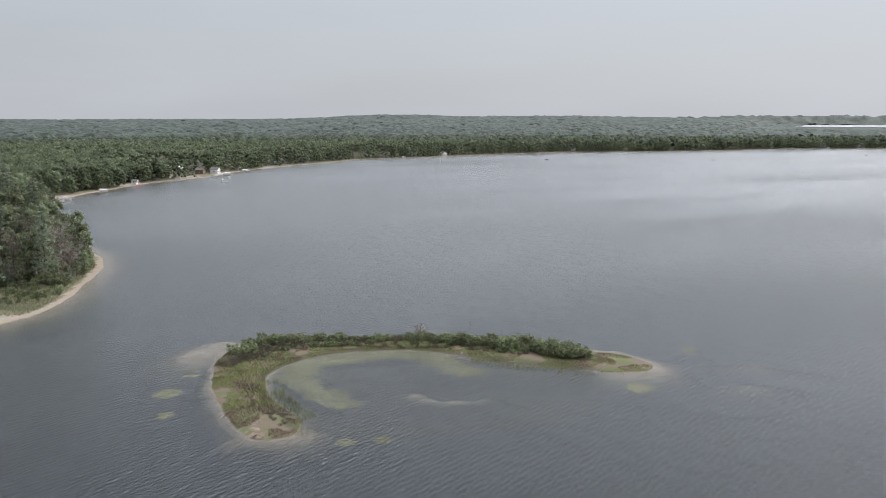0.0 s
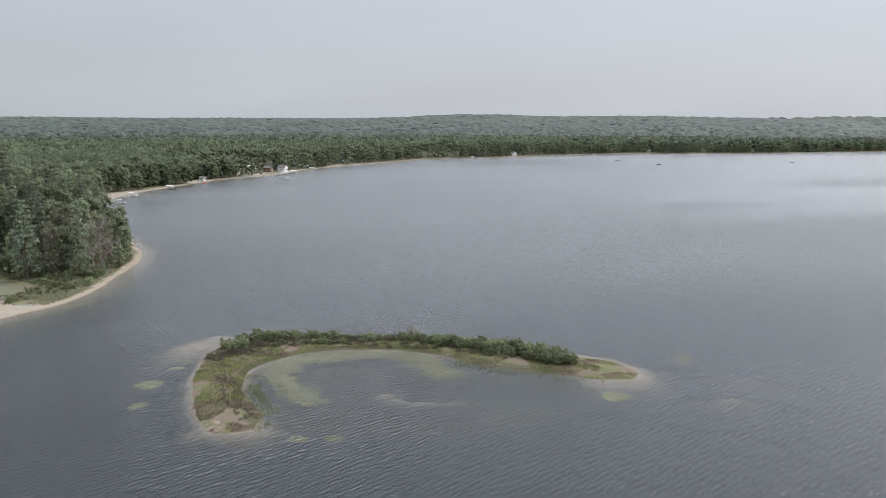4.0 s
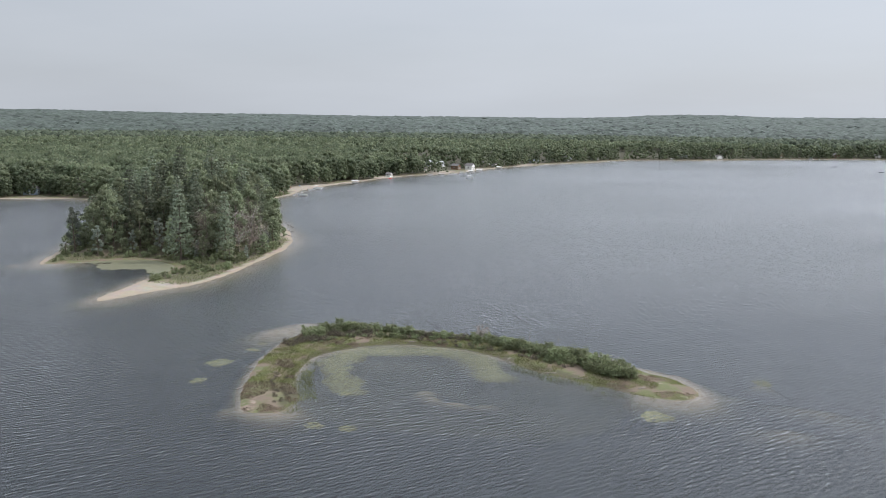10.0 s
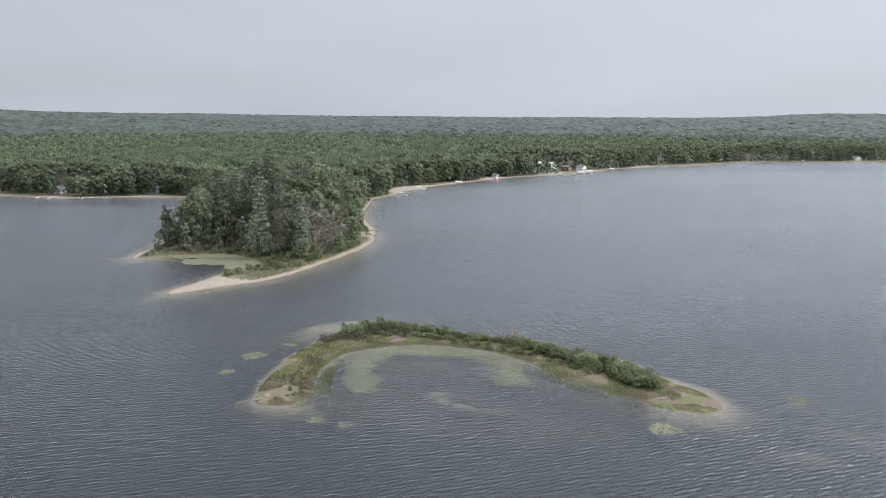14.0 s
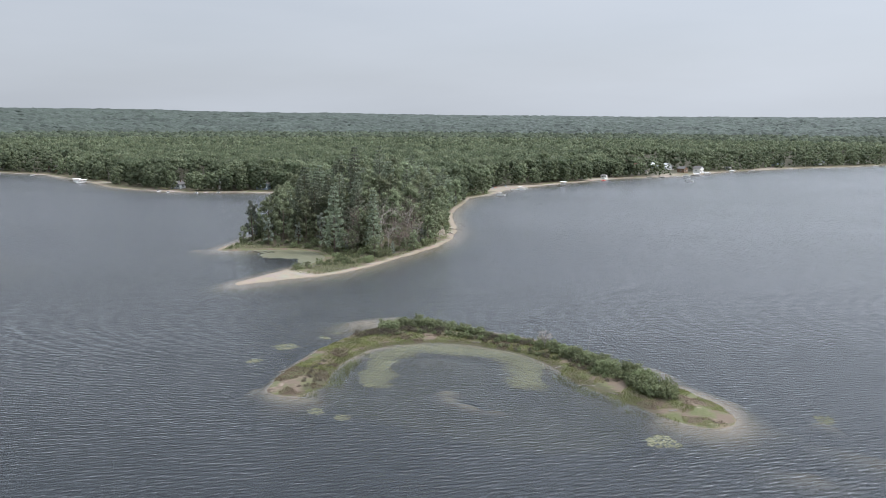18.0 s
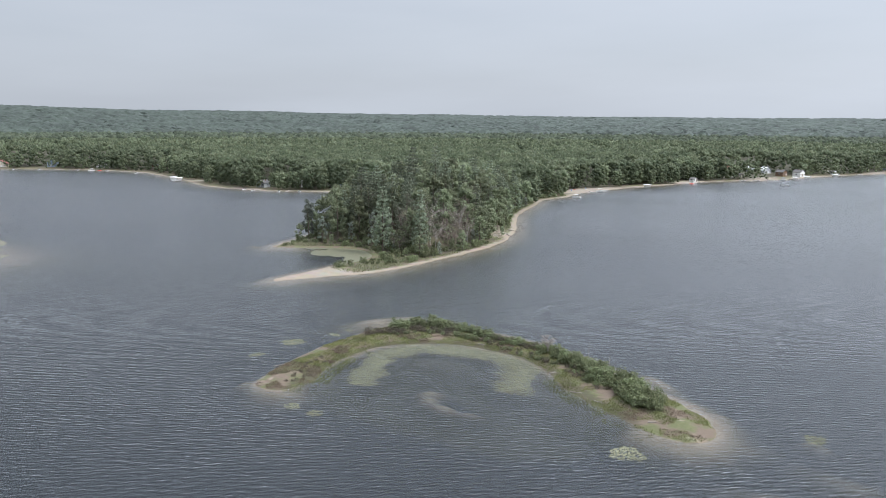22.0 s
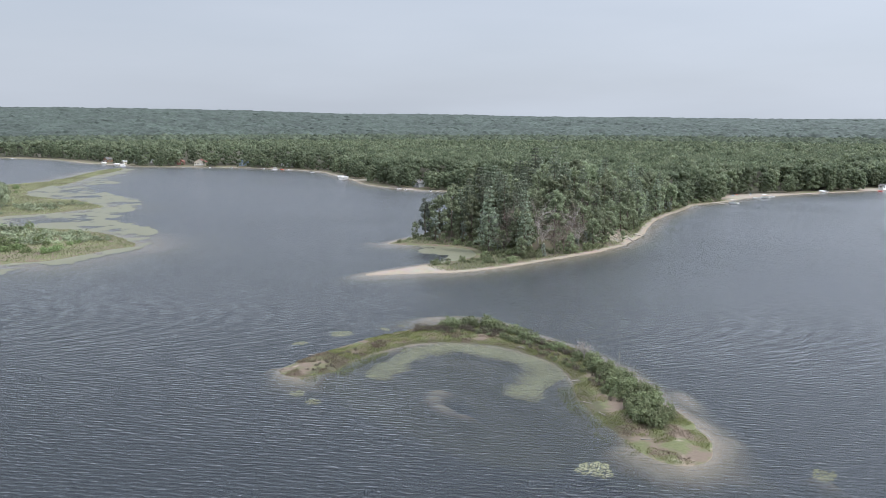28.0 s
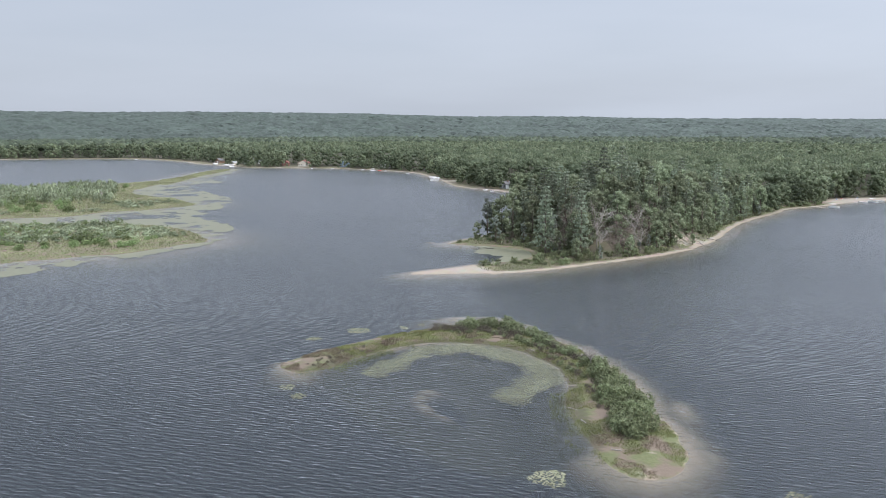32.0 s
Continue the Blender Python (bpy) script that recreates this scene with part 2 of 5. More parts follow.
OAK = foliage("oak_leaves", (0.132, 0.154, 0.092), (0.178, 0.205, 0.124), (0.240, 0.266, 0.168))
PINE = foliage("pine_needles", (0.120, 0.141, 0.098), (0.160, 0.186, 0.130), (0.214, 0.240, 0.170))
POPLAR = foliage("silvery_leaves", (0.158, 0.180, 0.150), (0.207, 0.231, 0.189), (0.264, 0.290, 0.242))
SHRUB = foliage("shrub_leaves", (0.112, 0.132, 0.070), (0.152, 0.176, 0.092), (0.208, 0.232, 0.130))
WILLOW = foliage("marsh_shrub_leaves", (0.105, 0.140, 0.060), (0.155, 0.200, 0.085), (0.21, 0.255, 0.12))
GRASS = foliage("grass_blades", (0.085, 0.097, 0.036), (0.148, 0.166, 0.060), (0.230, 0.230, 0.105), per_object=False, grain=0.22)
THICKET = foliage("marsh_thicket_leaves", (0.13, 0.155, 0.095), (0.20, 0.23, 0.142), (0.285, 0.315, 0.205), per_object=False, through=0.3)
SEDGE = foliage("dead_sedge_blades", (0.085, 0.068, 0.048), (0.135, 0.108, 0.078), (0.22, 0.175, 0.125), per_object=False, grain=0.22)
REED = foliage("reed_blades", (0.155, 0.172, 0.088), (0.225, 0.242, 0.128), (0.315, 0.315, 0.19), per_object=False)
BRUSH = foliage("grey_brush_twigs", (0.07, 0.062, 0.045), (0.115, 0.10, 0.075), (0.17, 0.15, 0.12), per_object=False)
WOODS = foliage("woods_canopy", (0.090, 0.113, 0.068), (0.137, 0.163, 0.097), (0.200, 0.228, 0.142), per_object=False, through=0.45)
# the far hills' leaves: distance haze put into the colour as a bluer, greyer green
HAZED_WOODS = foliage("hazed_woods_canopy", (0.044, 0.059, 0.048), (0.068, 0.086, 0.070), (0.094, 0.114, 0.094), per_object=False, through=0.12, grain=0.016)
PAD = foliage("lily_pads", (0.130, 0.135, 0.076), (0.192, 0.195, 0.118), (0.268, 0.262, 0.176), rough=0.6, per_object=False, through=0.05)
INLAND = foliage("inland_leaves", (0.044, 0.058, 0.038), (0.086, 0.106, 0.070), (0.145, 0.166, 0.114), rough=0.85, per_object=False, through=0.3)
BARK = plain("bark", (0.11, 0.085, 0.065), 0.9, 1.2, 0.35)
DEADWOOD = plain("weathered_deadwood", (0.27, 0.245, 0.215), 0.85, 1.5, 0.3)
REDTWIG = plain("bare_reddish_twigs", (0.16, 0.125, 0.105), 0.85, 1.5, 0.3)


def ground_material():
    """Sand, grass, forest floor and lake bed, by the ground's cover and its height."""
    m, n, l, b = shade("ground", 0.92)
    cover = n.new("ShaderNodeAttribute")
    cover.attribute_name = "cover"
    split = n.new("ShaderNodeSeparateColor")
    l.new(cover.outputs["Color"], split.inputs["Color"])
    geo, xyz = n.new("ShaderNodeNewGeometry"), n.new("ShaderNodeSeparateXYZ")
    l.new(geo.outputs["Position"], xyz.inputs["Vector"])
    fine, mid, big = noise_of(n, l, 1.6, 6), noise_of(n, l, 0.28, 5), noise_of(n, l, 0.03, 4)
    sand = mixed(n, l, fine.outputs["Fac"], (0.18, 0.150, 0.115), (0.345, 0.298, 0.238))
    sand = mixed(n, l, 0.4, sand, mid.outputs["Color"], "SOFT_LIGHT")
    wet = n.new("ShaderNodeMapRange")
    wet.inputs["From Min"].default_value, wet.inputs["From Max"].default_value = 0.16, 0.02
    l.new(xyz.outputs["Z"], wet.inputs["Value"])
    sand = mixed(n, l, wet.outputs["Result"], sand, (0.25, 0.20, 0.145))
    grass = mixed(n, l, fine.outputs["Fac"], (0.072, 0.084, 0.032), (0.145, 0.150, 0.064))
    soil = ramp_of(n, [(0.42, (0, 0, 0)), (0.58, (1, 1, 1))])
    l.new(mid.outputs["Fac"], soil.inputs["Fac"])
    grass = mixed(n, l, soil.outputs["Color"], grass, (0.145, 0.108, 0.080))
    litter = mixed(n, l, mid.outputs["Fac"], (0.035, 0.033, 0.018), (0.075, 0.068, 0.038))
    land = mixed(n, l, split.outputs["Green"], litter, grass)
    speck = noise_of(n, l, 0.75, 6)
    patchy = n.new("ShaderNodeMath")
    patchy.operation = "MULTIPLY_ADD"
    patchy.inputs[1].default_value = 1.5
    l.new(speck.outputs["Fac"], patchy.inputs[0])
    l.new(split.outputs["Red"], patchy.inputs[2])
    bare_sand = n.new("ShaderNodeMapRange")
    bare_sand.inputs["From Min"].default_value, bare_sand.inputs["From Max"].default_value = 1.1, 1.45
    l.new(patchy.outputs["Value"], bare_sand.inputs["Value"])
    land = mixed(n, l, bare_sand.outputs["Result"], land, sand)
    # lake bed: sand where it is shallow, weed and dark silt further down
    deep = n.new("ShaderNodeMath")
    deep.operation = "MULTIPLY_ADD"
    l.new(mid.outputs["Fac"], deep.inputs[0])
    deep.inputs[1].default_value = 0.5
    l.new(xyz.outputs["Z"], deep.inputs[2])
    bed = ramp_of(n, [(0.0, (0.026, 0.032, 0.034)), (0.40, (0.055, 0.056, 0.044)), (0.64, (0.135, 0.115, 0.080)), (0.84, (0.31, 0.255, 0.19)), (1.0, (0.48, 0.395, 0.30))])
    span = n.new("ShaderNodeMapRange")
    span.inputs["From Min"].default_value, span.inputs["From Max"].default_value = -2.0, 0.25
    l.new(deep.outputs["Value"], span.inputs["Value"])
    l.new(span.outputs["Result"], bed.inputs["Fac"])
    under = n.new("ShaderNodeMapRange")
    under.inputs["From Min"].default_value, under.inputs["From Max"].default_value = 0.02, -0.03
    l.new(xyz.outputs["Z"], under.inputs["Value"])
    weed = mixed(n, l, split.outputs["Blue"], bed.outputs["Color"], (0.045, 0.048, 0.030))
    l.new(mixed(n, l, under.outputs["Result"], land, weed), b.inputs["Base Color"])
    bumped(n, l, b, fine.outputs["Fac"], 0.6, 0.15)
    return m


def water_material():
    """Clear lake water: sky on wind ripples by Fresnel, the bed and fine silt through the rest."""
    m, n, l, b = shade("lake_water")
    n.remove(b)
    where = n.new("ShaderNodeTexCoord")

    def waves(scale, detail, long, turn, distort=0.0):
        """Noise with crests that run along one way."""
        along_crest, t = n.new("ShaderNodeMapping"), n.new("ShaderNodeTexNoise")
        along_crest.vector_type = "TEXTURE"
        along_crest.inputs["Scale"].default_value, along_crest.inputs["Rotation"].default_value = (long, 1, 1), (0, 0, radians(turn))
        t.inputs["Scale"].default_value, t.inputs["Detail"].default_value, t.inputs["Distortion"].default_value = scale, detail, distort
        l.new(where.outputs["Object"], along_crest.inputs["Vector"])
        l.new(along_crest.outputs["Vector"], t.inputs["Vector"])
        return t.outputs["Fac"]

    def trains(period, turn, distort):
        """Ripples that follow each other at an even spacing, bent and broken by the wind."""
        along_crest, t = n.new("ShaderNodeMapping"), n.new("ShaderNodeTexWave")
        along_crest.vector_type = "TEXTURE"
        along_crest.inputs["Rotation"].default_value = (0, 0, radians(turn))
        t.wave_type, t.bands_direction, t.wave_profile = "BANDS", "Y", "SIN"
        t.inputs["Scale"].default_value, t.inputs["Distortion"].default_value = 0.314 / period, distort
        t.inputs["Detail"].default_value, t.inputs["Detail Scale"].default_value = 2.0, 1.6
        l.new(where.outputs["Object"], along_crest.inputs["Vector"])
        l.new(along_crest.outputs["Vector"], t.inputs["Vector"])
        return t.outputs["Fac"]

    def scaled(v, k):
        x = n.new("ShaderNodeVectorMath")
        x.operation = "SCALE"
        x.inputs[0].default_value = v
        l.new(k, x.inputs["Scale"])
        return x.outputs["Vector"]

    def summed(a, c, how="ADD"):
        x = n.new("ShaderNodeVectorMath")
        x.operation = how
        l.new(a, x.inputs[0])
        l.new(c, x.inputs[1])
        return x.outputs["Vector"]

    def slopes(steepness, *parts):
        """A surface normal from ripples: each part is a noise, the way that it tilts the water and by how much."""
        up = n.new("ShaderNodeNewGeometry").outputs["Normal"]
        for noise_value, deg, k in parts:
            tilt = ranged(noise_value, 0, 1, -k, k)
            if steepness:
                x = n.new("ShaderNodeMath")
                x.operation = "MULTIPLY"
                l.new(tilt, x.inputs[0])
                l.new(steepness, x.inputs[1])
                tilt = x.outputs["Value"]
            up = summed(up, scaled((math.cos(radians(deg)), math.sin(radians(deg)), 0), tilt))
        x = n.new("ShaderNodeVectorMath")
        x.operation = "NORMALIZE"
        l.new(up, x.inputs[0])
        return x.outputs["Vector"]

    def ranged(a, lo, hi, to_lo, to_hi):
        x = n.new("ShaderNodeMapRange")
        for key, v in (("From Min", lo), ("From Max", hi), ("To Min", to_lo), ("To Max", to_hi)):
            x.inputs[key].default_value = v
        l.new(a, x.inputs["Value"])
        return x.outputs["Result"]

    # gusts roughen the water in long bands; it lies calmer in the lee of the point
    bands = waves(0.011, 5, 3.0, 30, 0.6)
    lee = n.new("ShaderNodeVectorMath")
    lee.operation = "DISTANCE"
    lee.inputs[1].default_value = (-112, 120, 0)
    l.new(where.outputs["Object"], lee.inputs[0])
    calm = n.new("ShaderNodeMath")
    calm.operation = "MULTIPLY"
    l.new(ranged(lee.outputs["Value"], 10, 110, 0.62, 1.0), calm.inputs[0])
    l.new(ranged(bands, 0.34, 0.66, 0.62, 1.18), calm.inputs[1])
    gloss, clear, fres, mix = (n.new("ShaderNode" + k) for k in ("BsdfGlossy", "BsdfTransparent", "Fresnel", "MixShader"))
    ripple = slopes(calm.outputs["Value"], (trains(1.05, 52, 5.0), 142, WAVE), (trains(0.75, 64, 4.0), 154, WAVE * 0.6), (trains(1.6, 38, 4.0), 128, WAVE * 0.4), (waves(1.4, 1, 1.5, 60, 0.3), 45, WAVE * 1.2))
    for node in (gloss, fres):
        l.new(ripple, node.inputs["Normal"])
    l.new(ranged(calm.outputs["Value"], 0.4, 1.1, 0.16, 0.27), gloss.inputs["Roughness"])
    clear.inputs["Color"].default_value = (0.86, 0.88, 0.85, 1)
    fres.inputs["IOR"].default_value = 1.33
    l.new(fres.outputs["Fac"], mix.inputs["Fac"])
    murk, body = n.new("ShaderNodeBsdfDiffuse"), n.new("ShaderNodeMixShader")
    murk.inputs["Color"].default_value, body.inputs["Fac"].default_value = (0.026, 0.034, 0.048, 1), 0.3   # fine silt that scatters light
    l.new(clear.outputs["BSDF"], body.inputs[1])
    l.new(murk.outputs["BSDF"], body.inputs[2])
    l.new(body.outputs["Shader"], mix.inputs[1])
    # a small share of steep, smooth facets, which flash towards the sun
    flash, both = n.new("ShaderNodeBsdfGlossy"), n.new("ShaderNodeMixShader")
    l.new(slopes(None, (waves(2.0, 2, 1.5, 45), 135, 1.95), (waves(2.3, 2, 1.5, 30), 45, 1.95)), flash.inputs["Normal"])
    flash.inputs["Roughness"].default_value, both.inputs["Fac"].default_value = 0.11, 0.1
    l.new(gloss.outputs["BSDF"], both.inputs[1])
    l.new(flash.outputs["BSDF"], both.inputs[2])
    l.new(both.outputs["Shader"], mix.inputs[2])
    l.new(mix.outputs["Shader"], n["Material Output"].inputs["Surface"])
    return m


WAVE = 0.23
GROUND, WATER = ground_material(), water_material()

# ---- the plan: shores, island, bars ----
EAST_SHORE = [(-226, 291), (-229, 318), (-240, 350), (-243, 405), (-240, 450), (-233, 512), (-209, 566), (-196, 665), (-163, 770),
              (-133, 827), (-104, 905), (-18, 962), (70, 1048), (189, 1131), (326, 1160), (476, 1215), (600, 1275), (764, 1290)]
FAR_EAST = [(1300, 1330), (1900, 1000), (2000, -400), (1200, -1300), (-300, -1500), (-1200, -900), (-1200, -450)]
WEST_SHORE = [(-1116, -213), (-1100, -143), (-1050, -40), (-946, 14), (-894, 22), (-842, 46), (-781, 70), (-742, 130), (-688, 176),
              (-625, 203), (-575, 200), (-515, 192), (-456, 180), (-420, 184), (-388, 194), (-358, 221), (-320, 236), (-275, 205)]
POINT = [(-228, 150), (-198, 104), (-179, 72), (-173, 65.5), (-163, 76), (-150, 86), (-134, 83), (-127, 74), (-124, 58), (-121, 45),
         (-116, 30), (-110.5, 44), (-105, 64), (-109, 93), (-115, 121), (-121, 138), (-131, 157), (-149, 180), (-176, 211), (-192, 234), (-210, 266)]
LAKE = rounded(EAST_SHORE + FAR_EAST + WEST_SHORE + POINT, 3)
ISLAND = rounded([(-30, -26), (-34, -21), (-38, -14), (-41, -7), (-44, 0), (-46, 9), (-47.5, 18), (-46, 27), (-40, 31.5), (-32, 33.5),
                  (-24, 35), (-14, 36), (-4, 35.3), (6, 33), (15, 30), (22, 27), (28, 26), (34.5, 23.5), (39.5, 20), (43, 15.5), (42.5, 10.5),
                  (38.5, 9), (33, 9.8), (27, 11), (19, 13.5), (11, 16.5), (5, 20), (-1, 23), (-7, 24.6), (-15, 24.8), (-22, 22.8), (-28, 19),
                  (-32.5, 13), (-34.5, 6), (-33.5, -1), (-31, -7), (-27, -13), (-24, -18), (-24.5, -24)], 4)
MARSH = [rounded(p, 3) for p in (
    [(-217, -24), (-210, -32), (-203, -42), (-193, -55), (-194, -67), (-191, -78), (-188, -95), (-182, -150), (-260, -200), (-345, -160), (-316, -106), (-303, -88), (-306, -68), (-286, -48), (-268, -34), (-243, -25)],
    [(-380, -16), (-366, -29), (-355, -48), (-352, -67), (-337, -83), (-338, -104), (-350, -190), (-480, -210), (-528, -150), (-551, -115), (-569, -78), (-586, -52), (-603, -28), (-572, -27), (-506, -48), (-470, -50), (-428, -28)],
    [(-603, -30), (-636, -14), (-720, 18), (-768, 46), (-730, 43), (-657, 11), (-585, -13), (-545, -28)])]
# sandbars and shoals: middle, half length, half width, turn, depth of the crest
SHOALS = [(-51.5, 24, 17, 11, 75, -0.01), (-50, 30, 9, 7, 100, -0.03), (-40, 35.5, 10, 3.5, -5, 0.12), (-28, 36.5, 8, 2.5, 0, 0.35), (17, 31.5, 15, 3.2, -22, 0.35), (37, 23.5, 8, 3.5, -35, 0.35), (-105, 70, 18, 6, 93, 0.3), (-109, 100, 20, 6, 105, 0.34), (-117, 135, 17, 6.5, 115, 0.36), (-112, 42, 15, 7, 75, 0.3), (46, 15, 10, 6, 50, 0.7), (41, 9, 9, 4, 25, 0.55), (64, 15, 16, 7, -10, 1.05), (58, 2, 12, 7, 20, 1.05), (33, 10, 9, 3.5, -15, 0.35), (21, 33, 13, 5, -30, 0.28), (38, 25, 7, 5, -30, 0.42), (-5.2, -3.4, 5, 4, 60, 0.44), (-2.5, -6.2, 5.5, 3.6, -40, 0.38), (2.5, -6.8, 6.5, 3.2, 0, 0.44), (8, -5.4, 6, 2.6, 15, 0.55),
          (-33, -26, 6, 4, -50, 0.6), (-43, -5, 14, 3, 105, 0.8), (54.5, 26, 4, 3, 0, 0.5), (-112, 30, 9, 5, 60, 0.2), (-181, 62, 8, 4, 20, 0.2), (-20, 10, 16, 8, 30, 0.75), (-2, 15, 12, 6, -20, 0.75)]


def ground_height(x, y):
    """Height of the ground above the lake, and how far each place is into the land and into the island."""
    wobble, ragged = rough_noise(x, y, 9, 2), rough_noise(x, y, 3.2, 6)
    land = -inside_by(LAKE, x, y) + wobble * 1.1
    isle = inside_by(ISLAND, x, y) + rough_noise(x, y, 4.5, 5) * 0.8
    shore = np.where(land > 0, 0.42 * (1 - np.exp(-np.maximum(land, 0) / 3.5)) + 2.0 * smooth(land, 9, 70), -np.minimum(0.11 * np.maximum(-land, 0) + 0.006 * np.maximum(-land, 0) ** 2, 6.0))
    knoll = 12.0 * np.exp(-(((x + 165) / 42) ** 2 + ((y - 150) / 60) ** 2)) * smooth(land, 2.5, 22)
    away = np.hypot(x, y - 100)
    rise = 18 * smooth(away, 1700, 4600)
    turn = np.degrees(np.arctan2(-x, y))               # to the left of +y
    hills = smooth(away, 1500, 3300) * (62 * smooth(turn, 35, 80) + 16) * (0.62 + 0.5 * rough_noise(x, y, 1500, 11, 3))
    hills += 24 * smooth(away, 2600, 4400) * (np.exp(-((turn - 4) / 5.0) ** 2) + 0.75 * np.exp(-((turn + 8) / 8.0) ** 2))
    basin = smooth(-turn, 20, 23.5) * (1 - smooth(-turn, 37, 40)) * (1 - smooth(away, 4460, 4640))
    hills += 26 * smooth(-turn, 12, 22) * smooth(away, 4450, 4700)
    z = shore + knoll + np.where(land > 0, (rise + np.maximum(hills, 0)) * (1 - 0.96 * basin), 0)
    islet = np.where(isle > 0, 0.42 * (1 - np.exp(-np.maximum(isle, 0) / 1.6)) + 0.12 * smooth(isle, 2, 5), (0.15 + 0.36 * smooth(-x, 22, 34) * (1 - smooth(y, 14, 24))) * isle - 0.014 * isle * isle)
    islet = islet + np.where(isle > 0, 0.08 * rough_noise(x, y, 2.0, 8), 0)
    z = np.maximum(z, np.maximum(islet, -6))
    near = (x > -800) & (x < -120) & (y > -300) & (y < 120)
    for outline in MARSH:
        bog = np.full(np.shape(x), -90.0)
        bog[near] = inside_by(outline, x[near], y[near]) + 2.5 * wobble[near]
        z = np.maximum(z, np.where(bog > 0, np.minimum(0.05 * bog, 0.3), np.maximum(0.05 * bog, -1.2 - 0.1 * -bog)))
    for sx, sy, a, b, deg, top in SHOALS:
        c, s = math.cos(radians(deg)), math.sin(radians(deg))
        u, v = ((x - sx) * c + (y - sy) * s) / a, (-(x - sx) * s + (y - sy) * c) / b
        z = np.maximum(z, -top - 3.2 * (1 - np.exp(-0.8 * (u * u + v * v))) + 0.16 * wobble + 0.22 * ragged)
    return z, land, isle


def spaced(stops):
    """Lines across the plan: (from, step) pairs and the end."""
    lines = []
    for (a, step), (b, _) in zip(stops, stops[1:]):
        k = max(1, round((b - a) / step))
        lines += list(a + (b - a) * np.arange(k) / k)
    return np.array(lines + [stops[-1][0]])


gx = spaced([(-4900, 160), (-2600, 60), (-1400, 14), (-1150, 11), (-420, 6), (-260, 2.0), (-95, 2.6), (-62, 0.85), (74, 4), (140, 16), (900, 60), (2200, 160), (4900, 0)])
gy = spaced([(-4900, 200), (-1800, 80), (-320, 8), (-60, 3), (-34, 0.85), (42, 2.0), (260, 5), (420, 11), (1320, 16), (1500, 60), (2600, 160), (4900, 0)])
GX, GY = np.meshgrid(gx, gy)
GZ, LAND, ISLE = ground_height(GX.ravel(), GY.ravel())
nx, ny = len(gx), len(gy)
quad = (np.arange(ny - 1)[:, None] * nx + np.arange(nx - 1)).ravel()
ground = tagged(new("ground", mesh_of("ground", np.stack([GX.ravel(), GY.ravel(), GZ], 1), np.stack([quad, quad + 1, quad + nx + 1, quad + nx], 1), GROUND, True)),
                "sandy lake shore, island and wooded land with grassy banks", "ground", kind="structure")
px, py = GX.ravel(), GY.ravel()
blot = rough_noise(px, py, 7, 21)
# sand: beaches and the island's washed ends; green: grass banks
beach = (1 - smooth(LAND + blot * 1.6, np.where((py < 305) & (px > -300), 1.5, 1.4 + 2.4 * rough_noise(px, py, 40, 3)), np.where((py < 305) & (px > -300), 3.0, 3.6 + 2.5 * rough_noise(px, py, 40, 3)))) * (LAND > -2)
beach = np.maximum(beach, np.exp(-(((px + 247) / 11) ** 2 + ((py - 368) / 34) ** 2)) * 1.5)                       # the wide bathing beach
for bx, by, a, b in ((-240, 486, 9, 20), (-824, 47, 26, 13), (-500, 197, 9, 6), (-402, 190, 30, 4.5), (-222, 566, 8, 24), (-205, 620, 7, 26), (-186, 720, 6, 40)):      # sandy openings along the shore
    beach = np.maximum(beach, np.exp(-((px - bx) / a) ** 2 - ((py - by) / b) ** 2) * 1.4 * (LAND > -2))
beach = np.maximum(beach, smooth(rough_noise(px, py, 10, 33) + 1.1 * np.exp(-(((px + 140) / 15) ** 2 + ((py - 152) / 20) ** 2)), 0.65, 1.3) * 0.5 * (LAND > 0) * (LAND < 30) * (py < 230) * (px > -185) * (py > 110))
ends = np.maximum(0.42 * (1 - smooth(np.hypot(px + 31, (py + 23) * 0.9) + blot * 4, 2, 8.5)), 0.55 * (1 - smooth(np.hypot(px - 42, py - 12) + blot * 2, 1.5, 5)))
ends = np.maximum(ends, 0.6 - 0.6 * smooth(np.hypot((px - 35.5) * 0.8, py - 17) + blot * 3.5, 0.4, 2.6))
rim = 1 - smooth(ISLE + blot * 1.2, 0.1, 1.1)
inner = (inside_by(rounded([(-24, -20), (-33, 2), (-32, 14), (-24, 22), (-8, 25), (4, 20.5), (18, 14), (30, 9), (20, -10), (-10, -20)], 3), px, py) > -2.5)
isle_sand = np.clip(np.maximum(ends * (0.75 + 0.9 * rough_noise(px, py, 2.6, 23)), rim * np.where(inner, 0.1, np.where((px < -20) & (py < 20), 0.3, np.where(px > 30, 0.42, 0.7)))), 0, 1)
sand = np.where(ISLE > -1, isle_sand, np.clip(beach, 0, 1))
grassy = np.where(ISLE > -1, np.where(inner & (ISLE < 2.6), 0.25, 0.9), np.clip(1 - smooth(LAND, 12, 26), 0, 1))
grassy = np.where((px > -225) & (px < -100) & (py < 300) & (py > 60) & (LAND > 3.5), 0.3, grassy)
bogland = (px > -780) & (px < -125) & (py > -260) & (py < 70) & (LAND < -12)
cove = (px > -172) & (px < -121.5) & (py > 62) & (py < 95)
sand = np.where(cove, sand * 0.1, sand)
sand = np.where((px > -131) & (px < -100) & (py < 57) & (py > 20) & (LAND > -3), 1.0, sand)
sand, grassy = np.where(bogland, 0, sand), np.where(bogland, 1, grassy)
